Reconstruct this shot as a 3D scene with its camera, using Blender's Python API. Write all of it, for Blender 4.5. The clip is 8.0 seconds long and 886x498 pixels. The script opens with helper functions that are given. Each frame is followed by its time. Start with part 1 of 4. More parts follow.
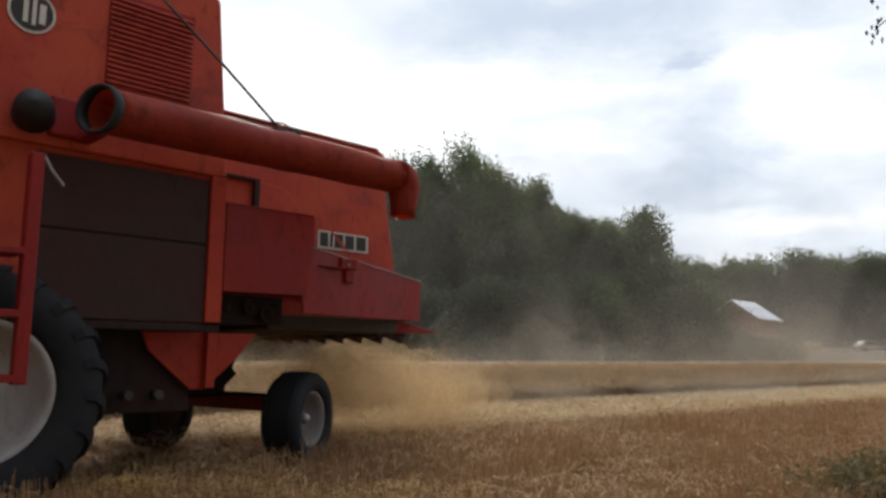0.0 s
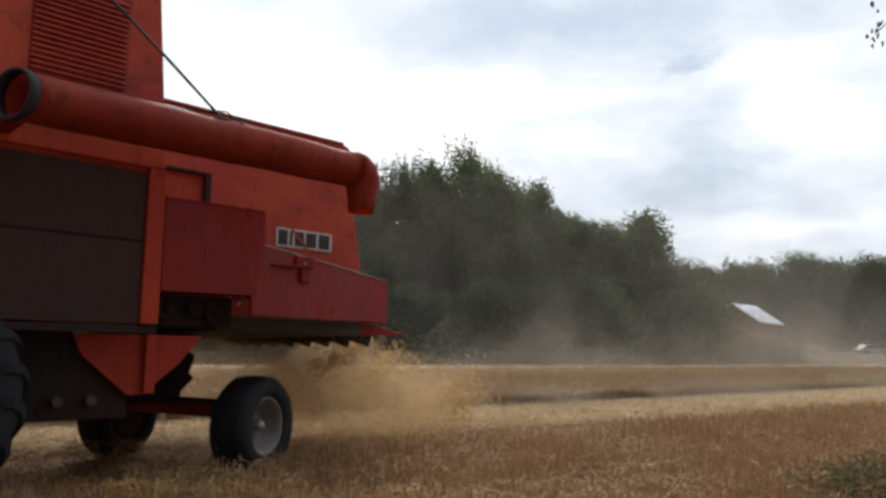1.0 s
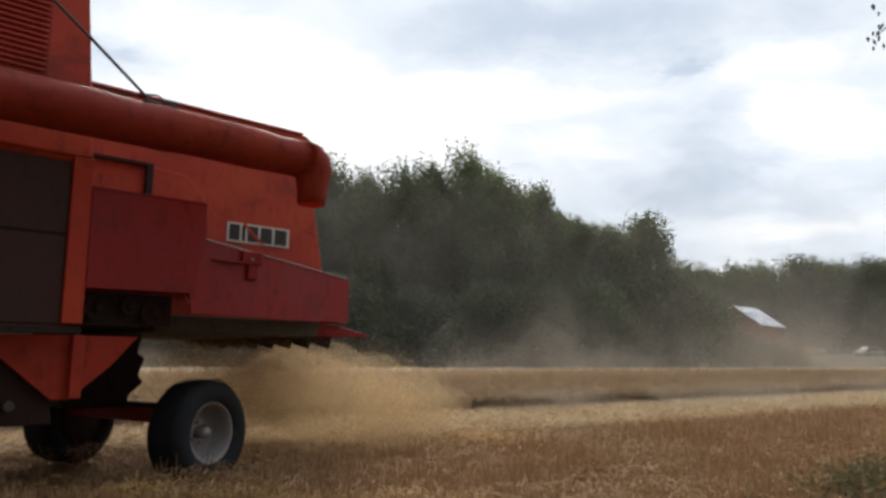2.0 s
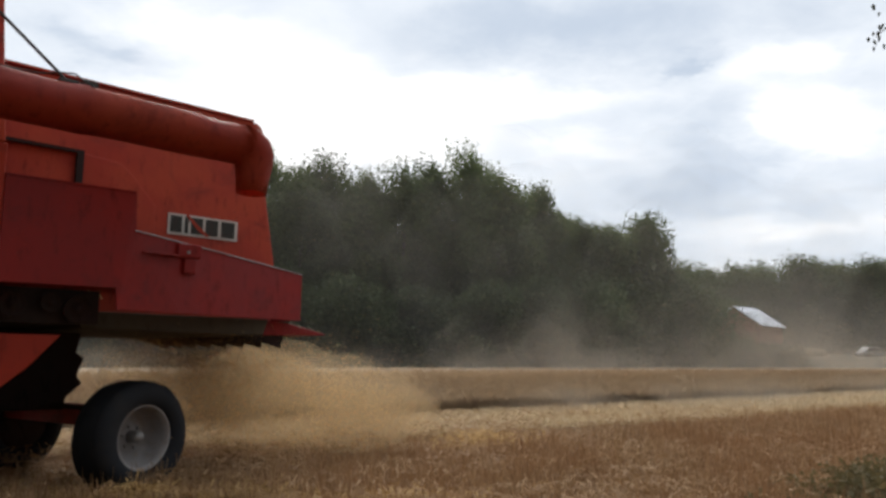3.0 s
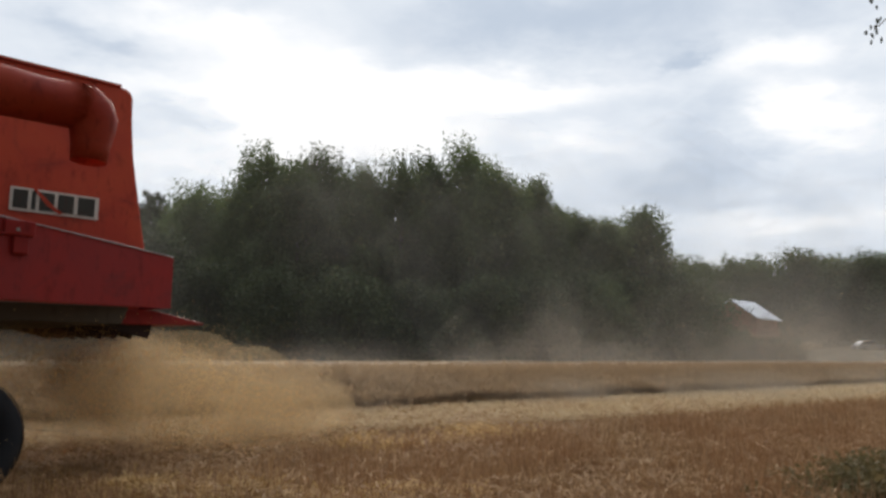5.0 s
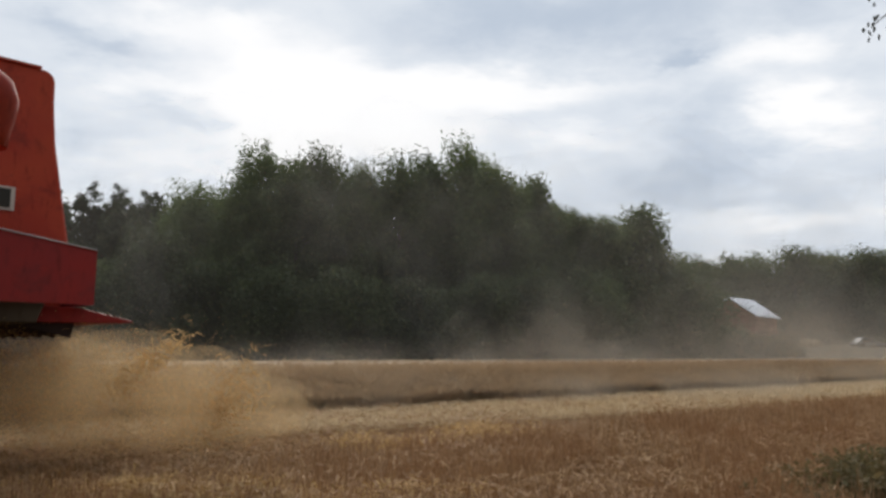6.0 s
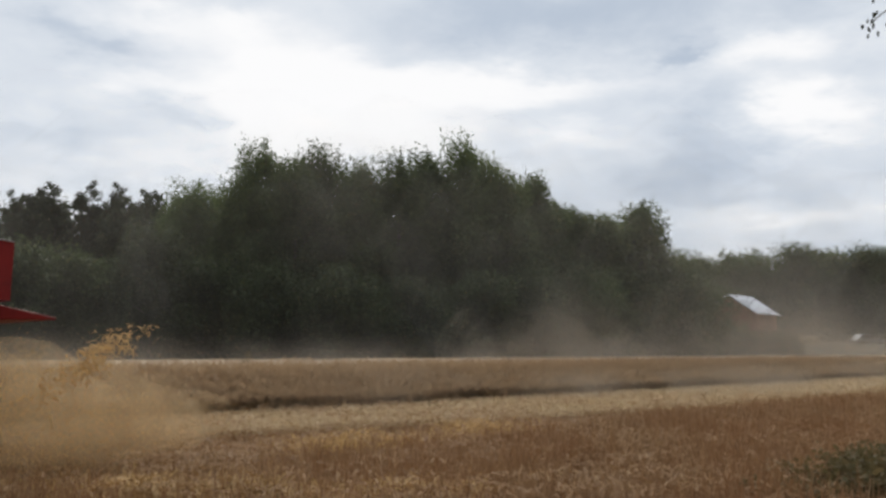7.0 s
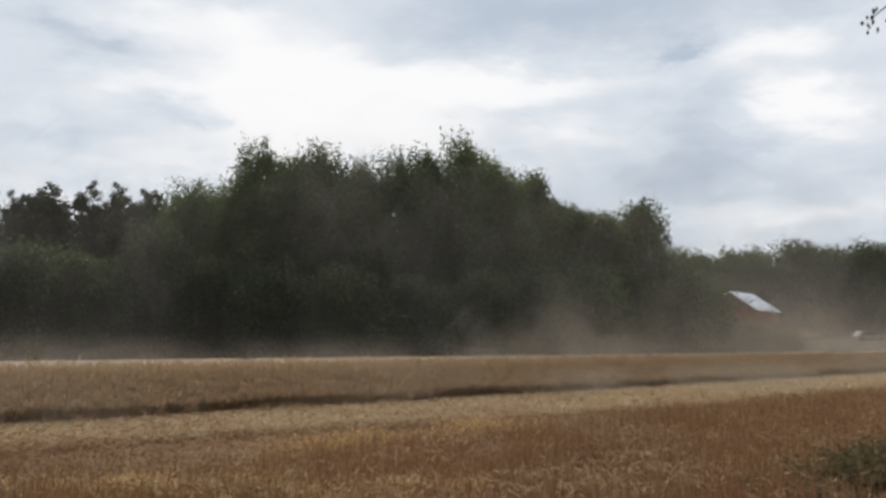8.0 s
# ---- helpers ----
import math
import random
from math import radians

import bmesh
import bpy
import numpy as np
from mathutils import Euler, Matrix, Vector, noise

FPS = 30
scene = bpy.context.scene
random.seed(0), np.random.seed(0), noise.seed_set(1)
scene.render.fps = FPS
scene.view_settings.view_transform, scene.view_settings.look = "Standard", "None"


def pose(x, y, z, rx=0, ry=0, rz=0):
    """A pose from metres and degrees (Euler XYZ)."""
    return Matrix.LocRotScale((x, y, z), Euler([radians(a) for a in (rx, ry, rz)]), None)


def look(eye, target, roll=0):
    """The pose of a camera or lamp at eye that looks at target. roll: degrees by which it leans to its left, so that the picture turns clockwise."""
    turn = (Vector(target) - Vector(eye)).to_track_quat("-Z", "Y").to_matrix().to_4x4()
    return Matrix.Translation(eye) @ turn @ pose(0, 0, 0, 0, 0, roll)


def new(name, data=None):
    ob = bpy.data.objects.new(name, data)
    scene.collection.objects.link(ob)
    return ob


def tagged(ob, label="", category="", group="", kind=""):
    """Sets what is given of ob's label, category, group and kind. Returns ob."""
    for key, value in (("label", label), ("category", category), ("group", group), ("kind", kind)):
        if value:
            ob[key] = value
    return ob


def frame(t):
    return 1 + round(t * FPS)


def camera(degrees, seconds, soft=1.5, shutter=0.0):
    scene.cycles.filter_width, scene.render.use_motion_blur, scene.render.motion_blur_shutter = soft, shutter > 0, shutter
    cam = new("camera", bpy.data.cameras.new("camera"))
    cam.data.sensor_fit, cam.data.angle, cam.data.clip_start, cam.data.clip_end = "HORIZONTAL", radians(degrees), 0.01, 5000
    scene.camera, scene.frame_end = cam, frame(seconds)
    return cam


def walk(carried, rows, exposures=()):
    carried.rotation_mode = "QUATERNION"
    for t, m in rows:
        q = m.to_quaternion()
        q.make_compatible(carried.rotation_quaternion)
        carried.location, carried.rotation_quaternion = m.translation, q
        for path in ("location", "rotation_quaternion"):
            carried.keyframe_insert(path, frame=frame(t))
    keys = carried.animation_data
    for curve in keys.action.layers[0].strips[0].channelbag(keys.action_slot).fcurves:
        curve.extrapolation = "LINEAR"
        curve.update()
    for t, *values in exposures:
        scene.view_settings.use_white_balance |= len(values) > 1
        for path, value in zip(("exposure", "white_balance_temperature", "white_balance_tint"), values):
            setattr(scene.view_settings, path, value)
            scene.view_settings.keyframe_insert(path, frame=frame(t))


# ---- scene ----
cam = camera(60.7, 8.0, soft=3.0)
CAMERA_ROWS = [
    (0, 0.17, 7.75, 0.65),
    (0.5, 0.12, 7.90, 0.58),
    (1, 0.10, 8.03, 0.61),
    (1.5, 0.04, 8.18, 0.62),
    (3, -0.00, 8.24, 0.63),
    (3.5, 0.00, 8.10, 0.73),
    (4, 0.07, 7.96, 0.72),
    (4.5, 0.16, 7.82, 0.70),
    (6, 0.32, 7.66, 0.39),
    (6.5, 0.37, 7.58, 0.29),
    (7, 0.36, 7.50, 0.22),
    (7.5, 0.35, 7.44, 0.08),
    (8, 0.33, 7.38, -0.04),
]
COMBINE_ROWS = [
    (0, -1.082, 6.363, -135.18, 0.000),
    (0.5, -1.235, 6.202, -135.45, 0.222),
    (1, -1.382, 6.040, -135.98, 0.440),
    (1.5, -1.535, 5.862, -136.49, 0.674),
    (3, -2.033, 5.333, -137.04, 1.399),
    (3.5, -2.212, 5.165, -137.15, 1.645),
    (4, -2.421, 5.006, -136.80, 1.905),
    (4.5, -2.615, 4.864, -136.40, 2.144),
    (6, -3.180, 4.358, -136.36, 2.902),
    (6.5, -3.357, 4.188, -136.37, 3.148),
    (7, -3.538, 4.020, -136.17, 3.395),
    (7.5, -3.718, 3.853, -136.20, 3.609),
    (8, -3.896, 3.686, -136.20, 3.853),
]

HEIGHT = 0.955
def eye_pose(yaw, pitch, roll):
    a, b = radians(yaw), radians(pitch)
    eye = Vector((0, 0, HEIGHT))
    return look(eye, eye + Vector((math.sin(a) * math.cos(b), math.cos(a) * math.cos(b), math.sin(b))), roll)

walk(cam, [(t, eye_pose(a, b, c)) for t, a, b, c in CAMERA_ROWS],
     exposures=[(0, 0.08), (1.5, 0.04), (3, -0.03), (4.5, -0.12), (6, -0.25), (8, -0.32)])

# ---- light: a bright broken overcast, the sun veiled ahead of the camera ----
SUN_AZ, SUN_EL = -10.0, 32.0          # degrees from +Y towards +X, and up
SUN_DIR = Vector((math.sin(radians(SUN_AZ)) * math.cos(radians(SUN_EL)), math.cos(radians(SUN_AZ)) * math.cos(radians(SUN_EL)), math.sin(radians(SUN_EL))))


class Nodes:
    """Short hand for node trees."""
    def __init__(self, tree):
        self.tree = tree
    def add(self, kind, **props):
        n = self.tree.nodes.new(kind)
        for k, v in props.items():
            if k == "operation": n.operation = v
            elif k == "blend_type": n.blend_type = v
            elif k == "data_type": n.data_type = v
            elif k == "sky_type": n.sky_type = v
            elif k == "noise_dimensions": n.noise_dimensions = v
            elif k == "interpolation_type": n.interpolation_type = v
        return n
    def put(self, node, slot, value):
        if isinstance(value, bpy.types.NodeSocket):
            self.tree.links.new(value, node.inputs[slot])
        else:
            node.inputs[slot].default_value = value
        return node
    def math(self, op, a, b=0.0, c=0.0):
        n = self.add("ShaderNodeMath", operation=op)
        self.put(n, 0, a); self.put(n, 1, b)
        if op == "MULTIPLY_ADD": self.put(n, 2, c)
        return n.outputs[0]
    def mix(self, fac, a, b, blend="MIX"):
        n = self.add("ShaderNodeMix", data_type="RGBA", blend_type=blend)
        self.put(n, 0, fac); self.put(n, 6, a); self.put(n, 7, b)
        return n.outputs[2]
    def noise(self, vector, scale, detail=4.0, rough=0.55, dist=0.0):
        n = self.add("ShaderNodeTexNoise")
        self.put(n, "Vector", vector); self.put(n, "Scale", scale); self.put(n, "Detail", detail)
        self.put(n, "Roughness", rough); self.put(n, "Distortion", dist)
        return n.outputs[0]
    def ramp(self, fac, lo, hi, a=0.0, b=1.0):
        n = self.add("ShaderNodeMapRange", interpolation_type="SMOOTHSTEP")
        self.put(n, 0, fac); self.put(n, 1, lo); self.put(n, 2, hi); self.put(n, 3, a); self.put(n, 4, b)
        return n.outputs[0]
    def scaled(self, vector, s):
        n = self.add("ShaderNodeVectorMath", operation="MULTIPLY")
        self.put(n, 0, vector); self.put(n, 1, s)
        return n.outputs[0]


def rgb(r, g, b):
    return (r, g, b, 1.0)


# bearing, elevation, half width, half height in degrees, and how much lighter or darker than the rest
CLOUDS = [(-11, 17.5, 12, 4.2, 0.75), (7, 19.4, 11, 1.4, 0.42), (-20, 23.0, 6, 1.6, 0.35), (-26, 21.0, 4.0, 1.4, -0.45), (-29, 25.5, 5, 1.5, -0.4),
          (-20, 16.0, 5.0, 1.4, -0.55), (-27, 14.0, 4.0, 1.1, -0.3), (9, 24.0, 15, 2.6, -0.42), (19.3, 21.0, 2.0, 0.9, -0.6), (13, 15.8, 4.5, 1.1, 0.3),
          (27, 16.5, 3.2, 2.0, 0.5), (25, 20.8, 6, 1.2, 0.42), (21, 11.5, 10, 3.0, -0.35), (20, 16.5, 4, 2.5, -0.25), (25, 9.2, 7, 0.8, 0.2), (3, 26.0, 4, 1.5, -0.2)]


def make_world():
    world = bpy.data.worlds.new("sky")
    world.use_nodes = True
    scene.world = world
    world.node_tree.nodes.clear()
    n = Nodes(world.node_tree)
    coord = n.add("ShaderNodeTexCoord").outputs["Generated"]
    sky = n.add("ShaderNodeTexSky", sky_type="NISHITA")
    sky.sun_disc, sky.sun_elevation, sky.sun_rotation = False, radians(SUN_EL), radians(SUN_AZ)
    sky.dust_density = 2.0
    sep = n.add("ShaderNodeSeparateXYZ")
    n.put(sep, 0, coord)
    # clouds flattened towards the horizon, as a layer overhead is
    up = n.math("MAXIMUM", n.math("ADD", sep.outputs[2], 0.16), 0.05)
    flat = n.add("ShaderNodeCombineXYZ")
    n.put(flat, 0, n.math("DIVIDE", sep.outputs[0], up))
    n.put(flat, 1, n.math("DIVIDE", sep.outputs[1], up))
    big = n.noise(flat.outputs[0], 1.15, 6.0, 0.52, 0.5)
    fine = n.noise(flat.outputs[0], 3.2, 6.0, 0.6, 0.3)
    cover = n.math("MULTIPLY_ADD", fine, 0.45, n.math("MULTIPLY", big, 0.75))
    toward = n.add("ShaderNodeVectorMath", operation="DOT_PRODUCT")
    n.put(toward, 0, coord); n.put(toward, 1, SUN_DIR)
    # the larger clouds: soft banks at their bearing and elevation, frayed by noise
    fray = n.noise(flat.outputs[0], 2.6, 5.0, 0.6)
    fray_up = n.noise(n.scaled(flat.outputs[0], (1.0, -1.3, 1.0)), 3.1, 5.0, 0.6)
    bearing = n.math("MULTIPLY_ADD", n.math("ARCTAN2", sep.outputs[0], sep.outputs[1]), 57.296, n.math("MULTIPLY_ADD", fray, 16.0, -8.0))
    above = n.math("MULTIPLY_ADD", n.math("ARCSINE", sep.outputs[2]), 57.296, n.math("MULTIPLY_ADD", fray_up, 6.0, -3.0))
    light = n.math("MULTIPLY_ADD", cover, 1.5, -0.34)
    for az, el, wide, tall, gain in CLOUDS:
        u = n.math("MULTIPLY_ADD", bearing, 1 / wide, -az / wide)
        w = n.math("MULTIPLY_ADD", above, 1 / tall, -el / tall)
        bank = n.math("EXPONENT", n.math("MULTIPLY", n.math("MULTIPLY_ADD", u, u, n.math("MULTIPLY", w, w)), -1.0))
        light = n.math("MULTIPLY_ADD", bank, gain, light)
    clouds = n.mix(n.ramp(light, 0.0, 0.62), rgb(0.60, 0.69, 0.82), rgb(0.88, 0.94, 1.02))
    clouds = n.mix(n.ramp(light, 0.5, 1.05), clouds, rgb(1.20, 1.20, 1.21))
    clear = n.mix(1.0, sky.outputs[0], rgb(0.10, 0.10, 0.10), "MULTIPLY")
    thin = n.ramp(cover, 0.40, 0.56)
    colour = n.mix(n.math("MULTIPLY_ADD", thin, 0.12, 0.88), clear, clouds)
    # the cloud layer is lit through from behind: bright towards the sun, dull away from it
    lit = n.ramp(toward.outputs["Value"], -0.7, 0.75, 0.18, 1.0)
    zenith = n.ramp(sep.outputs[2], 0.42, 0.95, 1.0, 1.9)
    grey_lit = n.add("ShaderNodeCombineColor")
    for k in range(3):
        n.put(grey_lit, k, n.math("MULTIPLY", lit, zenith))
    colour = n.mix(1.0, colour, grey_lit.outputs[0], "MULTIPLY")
    ground = n.ramp(sep.outputs[2], -0.05, 0.0)
    colour = n.mix(ground, rgb(0.16, 0.13, 0.08), colour)
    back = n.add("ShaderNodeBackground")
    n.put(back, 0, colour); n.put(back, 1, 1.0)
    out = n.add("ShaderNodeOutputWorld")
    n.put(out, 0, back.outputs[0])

    sun = new("sun", bpy.data.lights.new("sun", "SUN"))
    sun.data.energy, sun.data.angle, sun.data.color = 2.8, radians(26), (1.0, 0.94, 0.84)
    sun.matrix_world = look((0, 0, 60), Vector((0, 0, 60)) - SUN_DIR)


make_world()


# ---- materials ----
def material(name):
    m = bpy.data.materials.new(name)
    m.use_nodes = True
    n = Nodes(m.node_tree)
    return m, n, m.node_tree.nodes["Principled BSDF"]


def spot(n):
    return n.add("ShaderNodeTexCoord").outputs["Object"]


def bump(n, bsdf, height, strength, distance):
    b = n.add("ShaderNodeBump")
    n.put(b, "Height", height); n.put(b, "Strength", strength); n.put(b, "Distance", distance)
    n.put(bsdf, "Normal", b.outputs[0])


def painted(name, base, faded, dirt, rough=0.45, dirt_amount=0.5, metal=0.0):
    m, n, bsdf = material(name)
    p = spot(n)
    wide = n.ramp(n.noise(p, 1.6, 5.0, 0.6), 0.38, 0.68)
    fine = n.noise(n.scaled(p, (9.0, 9.0, 3.0)), 2.2, 6.0, 0.7)
    streak = n.ramp(fine, 0.50, 0.72)
    col = n.mix(wide, base, faded)
    col = n.mix(n.math("MULTIPLY", streak, dirt_amount), col, dirt)
    grime = n.ramp(n.noise(n.scaled(p, (1.0, 1.0, 1.7)), 1.9, 6.0, 0.68, 0.8), 0.52, 0.70)
    col = n.mix(n.math("MULTIPLY", grime, dirt_amount), col, dirt)
    chip = n.ramp(n.noise(p, 26.0, 3.0, 0.7), 0.68, 0.74)
    col = n.mix(n.math("MULTIPLY", chip, 0.55), col, rgb(0.06, 0.035, 0.025))
    n.put(bsdf, "Base Color", col)
    n.put(bsdf, "Roughness", n.math("MULTIPLY_ADD", wide, 0.2, n.math("MULTIPLY_ADD", streak, 0.2, rough)))
    n.put(bsdf, "Metallic", metal)
    n.put(bsdf, "Specular IOR Level", 0.3)
    bump(n, bsdf, n.noise(p, 3.5, 3.0), 0.25, 0.02)
    return m


RED = painted("faded_red_paint", rgb(0.36, 0.034, 0.015), rgb(0.44, 0.062, 0.026), rgb(0.12, 0.02, 0.013), 0.5, 0.55)
# low sheets: deep red, darkened further for the weaker light down there
RED_DEEP = painted("shaded_red_sheet_paint", rgb(0.21, 0.009, 0.007), rgb(0.26, 0.013, 0.009), rgb(0.08, 0.009, 0.008), 0.5, 0.55)
RED_ORANGE = painted("orange_red_paint", rgb(0.36, 0.028, 0.010), rgb(0.40, 0.042, 0.014), rgb(0.14, 0.02, 0.012), 0.5, 0.5)
# low panels and metal: dirt colours, also darkened for the weaker light
BROWN = painted("grimy_shade_brown_panel", rgb(0.036, 0.014, 0.011), rgb(0.05, 0.019, 0.015), rgb(0.02, 0.018, 0.014), 0.6, 0.5)
GRIME_SHADE = painted("oily_shade_dark_metal", rgb(0.020, 0.010, 0.008), rgb(0.032, 0.014, 0.011), rgb(0.012, 0.008, 0.006), 0.7, 0.6)
RUBBER = painted("dusty_rubber", rgb(0.011, 0.012, 0.015), rgb(0.019, 0.020, 0.023), rgb(0.036, 0.031, 0.026), 0.75, 0.35)
RIM = painted("dusty_white_rim_paint", rgb(0.30, 0.28, 0.27), rgb(0.22, 0.20, 0.19), rgb(0.2, 0.14, 0.1), 0.55, 0.5)
RIM_PALE = painted("pale_front_rim_paint", rgb(0.50, 0.48, 0.46), rgb(0.40, 0.37, 0.35), rgb(0.24, 0.18, 0.14), 0.55, 0.5)
BLACK = painted("black_plastic", rgb(0.012, 0.012, 0.014), rgb(0.02, 0.02, 0.022), rgb(0.05, 0.04, 0.03), 0.5, 0.2)
STEEL = painted("worn_steel", rgb(0.32, 0.31, 0.3), rgb(0.26, 0.24, 0.22), rgb(0.1, 0.07, 0.05), 0.45, 0.4, 0.7)
WHITE = painted("off_white_decal", rgb(0.62, 0.6, 0.55), rgb(0.52, 0.48, 0.43), rgb(0.3, 0.12, 0.08), 0.5, 0.3)
DECAL_DARK = painted("dark_decal", rgb(0.025, 0.026, 0.022), rgb(0.04, 0.04, 0.034), rgb(0.12, 0.04, 0.03), 0.5, 0.3)
HOUSING = painted("dusty_olive_sheet", rgb(0.05, 0.036, 0.022), rgb(0.07, 0.05, 0.03), rgb(0.025, 0.018, 0.012), 0.8, 0.5)
ROPE = painted("steel_rope", rgb(0.05, 0.045, 0.04), rgb(0.07, 0.06, 0.05), rgb(0.03, 0.02, 0.015), 0.6, 0.4)


def island_stuff(name, a, b, c, rough=0.8, translucent=0.0, wide=0.4, uneven=0.0):
    """Straw, leaves and flecks: a colour for each piece, with a slow drift over the whole."""
    m, n, bsdf = material(name)
    geo = n.add("ShaderNodeNewGeometry")
    rnd = geo.outputs["Random Per Island"]
    col = n.mix(n.ramp(rnd, 0.0, 1.0), a, b)
    drift = n.ramp(n.noise(geo.outputs["Position"], wide, 4.0, 0.6), 0.35, 0.68)
    col = n.mix(n.math("MULTIPLY", drift, 0.75), col, c)
    # each plant or heap a little lighter or darker than the next
    each = n.math("MULTIPLY_ADD", n.add("ShaderNodeObjectInfo").outputs["Random"], 2 * uneven, 1.0 - uneven)
    tone = n.add("ShaderNodeCombineColor")
    for k in range(3):
        n.put(tone, k, each)
    col = n.mix(1.0, col, tone.outputs[0], "MULTIPLY")
    n.put(bsdf, "Base Color", col); n.put(bsdf, "Roughness", rough)
    n.put(bsdf, "Specular IOR Level", 0.25)
    if translucent:
        tr = n.add("ShaderNodeBsdfTranslucent")
        n.put(tr, 0, col)
        mx = n.add("ShaderNodeMixShader")
        n.put(mx, 0, translucent); n.put(mx, 1, bsdf.outputs[0]); n.put(mx, 2, tr.outputs[0])
        n.put(m.node_tree.nodes["Material Output"], 0, mx.outputs[0])
    return m


STUBBLE = island_stuff("dry_stubble", rgb(0.40, 0.255, 0.135), rgb(0.20, 0.115, 0.058), rgb(0.28, 0.145, 0.068), 0.7, 0.25, 0.9)
STRAW = island_stuff("loose_straw", rgb(0.56, 0.38, 0.16), rgb(0.40, 0.25, 0.09), rgb(0.5, 0.3, 0.11), 0.65, 0.2)
PALE_STRAW = island_stuff("dusty_pale_straw", rgb(0.54, 0.40, 0.23), rgb(0.44, 0.32, 0.175), rgb(0.50, 0.37, 0.21), 0.8, 0.3)
LITTER = island_stuff("weathered_straw", rgb(0.40, 0.255, 0.125), rgb(0.24, 0.14, 0.068), rgb(0.29, 0.16, 0.075), 0.75, 0.25)
WHEAT = island_stuff("ripe_wheat", rgb(0.38, 0.265, 0.16), rgb(0.28, 0.19, 0.11), rgb(0.33, 0.228, 0.135), 0.75, 0.55)
BIRCH_LEAF = island_stuff("birch_leaf", rgb(0.082, 0.108, 0.042), rgb(0.12, 0.15, 0.055), rgb(0.09, 0.115, 0.048), 0.6, 0.4, 0.15, 0.3)
BUSH_LEAF = island_stuff("bush_leaf", rgb(0.058, 0.080, 0.032), rgb(0.085, 0.108, 0.040), rgb(0.06, 0.075, 0.032), 0.6, 0.4, 0.2, 0.3)
PINE_LEAF = island_stuff("conifer_needles", rgb(0.045, 0.058, 0.03), rgb(0.07, 0.082, 0.04), rgb(0.05, 0.06, 0.032), 0.6, 0.2, 0.15, 0.25)
WEED_LEAF = island_stuff("weed_leaf", rgb(0.09, 0.085, 0.04), rgb(0.20, 0.14, 0.065), rgb(0.14, 0.11, 0.05), 0.7, 0.35, 0.6)
TWIG_LEAF = island_stuff("dark_leaf", rgb(0.02, 0.03, 0.012), rgb(0.035, 0.04, 0.018), rgb(0.02, 0.026, 0.012), 0.6, 0.2, 0.6)
CHAFF = island_stuff("flying_chaff", rgb(0.62, 0.42, 0.19), rgb(0.46, 0.29, 0.11), rgb(0.56, 0.38, 0.17), 0.9, 0.45)
BARK = painted("bark", rgb(0.09, 0.075, 0.06), rgb(0.2, 0.19, 0.17), rgb(0.03, 0.025, 0.02), 0.85, 0.6)


def dust_material(name, colour, thin, thick, scale, settle=0.0):
    """A veil of dust: mostly clear, thicker in wisps, thinning out above the height settle."""
    m, n, bsdf = material(name)
    pos = spot(n)
    wisp = n.ramp(n.noise(pos, scale, 5.0, 0.6, 0.4), 0.36, 0.68, thin, thick)
    if settle:
        up = n.add("ShaderNodeSeparateXYZ")
        n.put(up, 0, pos)
        lift = n.math("MULTIPLY_ADD", n.noise(pos, 0.25, 3.0), settle, up.outputs[2])
        wisp = n.math("MULTIPLY", wisp, n.ramp(lift, settle * 0.4, settle * 1.5, 1.0, 0.06))
    n.put(bsdf, "Base Color", colour); n.put(bsdf, "Roughness", 1.0); n.put(bsdf, "Specular IOR Level", 0.0)
    tr, clear = n.add("ShaderNodeBsdfTranslucent"), n.add("ShaderNodeBsdfTransparent")
    n.put(tr, 0, colour)
    body, veil = n.add("ShaderNodeMixShader"), n.add("ShaderNodeMixShader")
    n.put(body, 0, 0.5); n.put(body, 1, bsdf.outputs[0]); n.put(body, 2, tr.outputs[0])
    n.put(veil, 0, wisp); n.put(veil, 1, clear.outputs[0]); n.put(veil, 2, body.outputs[0])
    n.put(m.node_tree.nodes["Material Output"], 0, veil.outputs[0])
    return m


VEIL = dust_material("dust_veil", rgb(0.50, 0.43, 0.34), 0.002, 0.042, 0.5, 0.8)
VEIL_FAR = dust_material("drifting_dust_veil", rgb(0.46, 0.40, 0.33), 0.0, 0.054, 0.4, 4.0)
VEIL_LOW = dust_material("settling_dust_veil", rgb(0.46, 0.40, 0.33), 0.0, 0.026, 0.35, 1.6)
VEIL_THIN = dust_material("thin_dust_haze", rgb(0.45, 0.42, 0.38), 0.004, 0.016, 0.12)
VEIL_GOLD = dust_material("chaff_veil", rgb(0.60, 0.44, 0.25), 0.008, 0.17, 1.6)
scene.cycles.transparent_max_bounces = 160


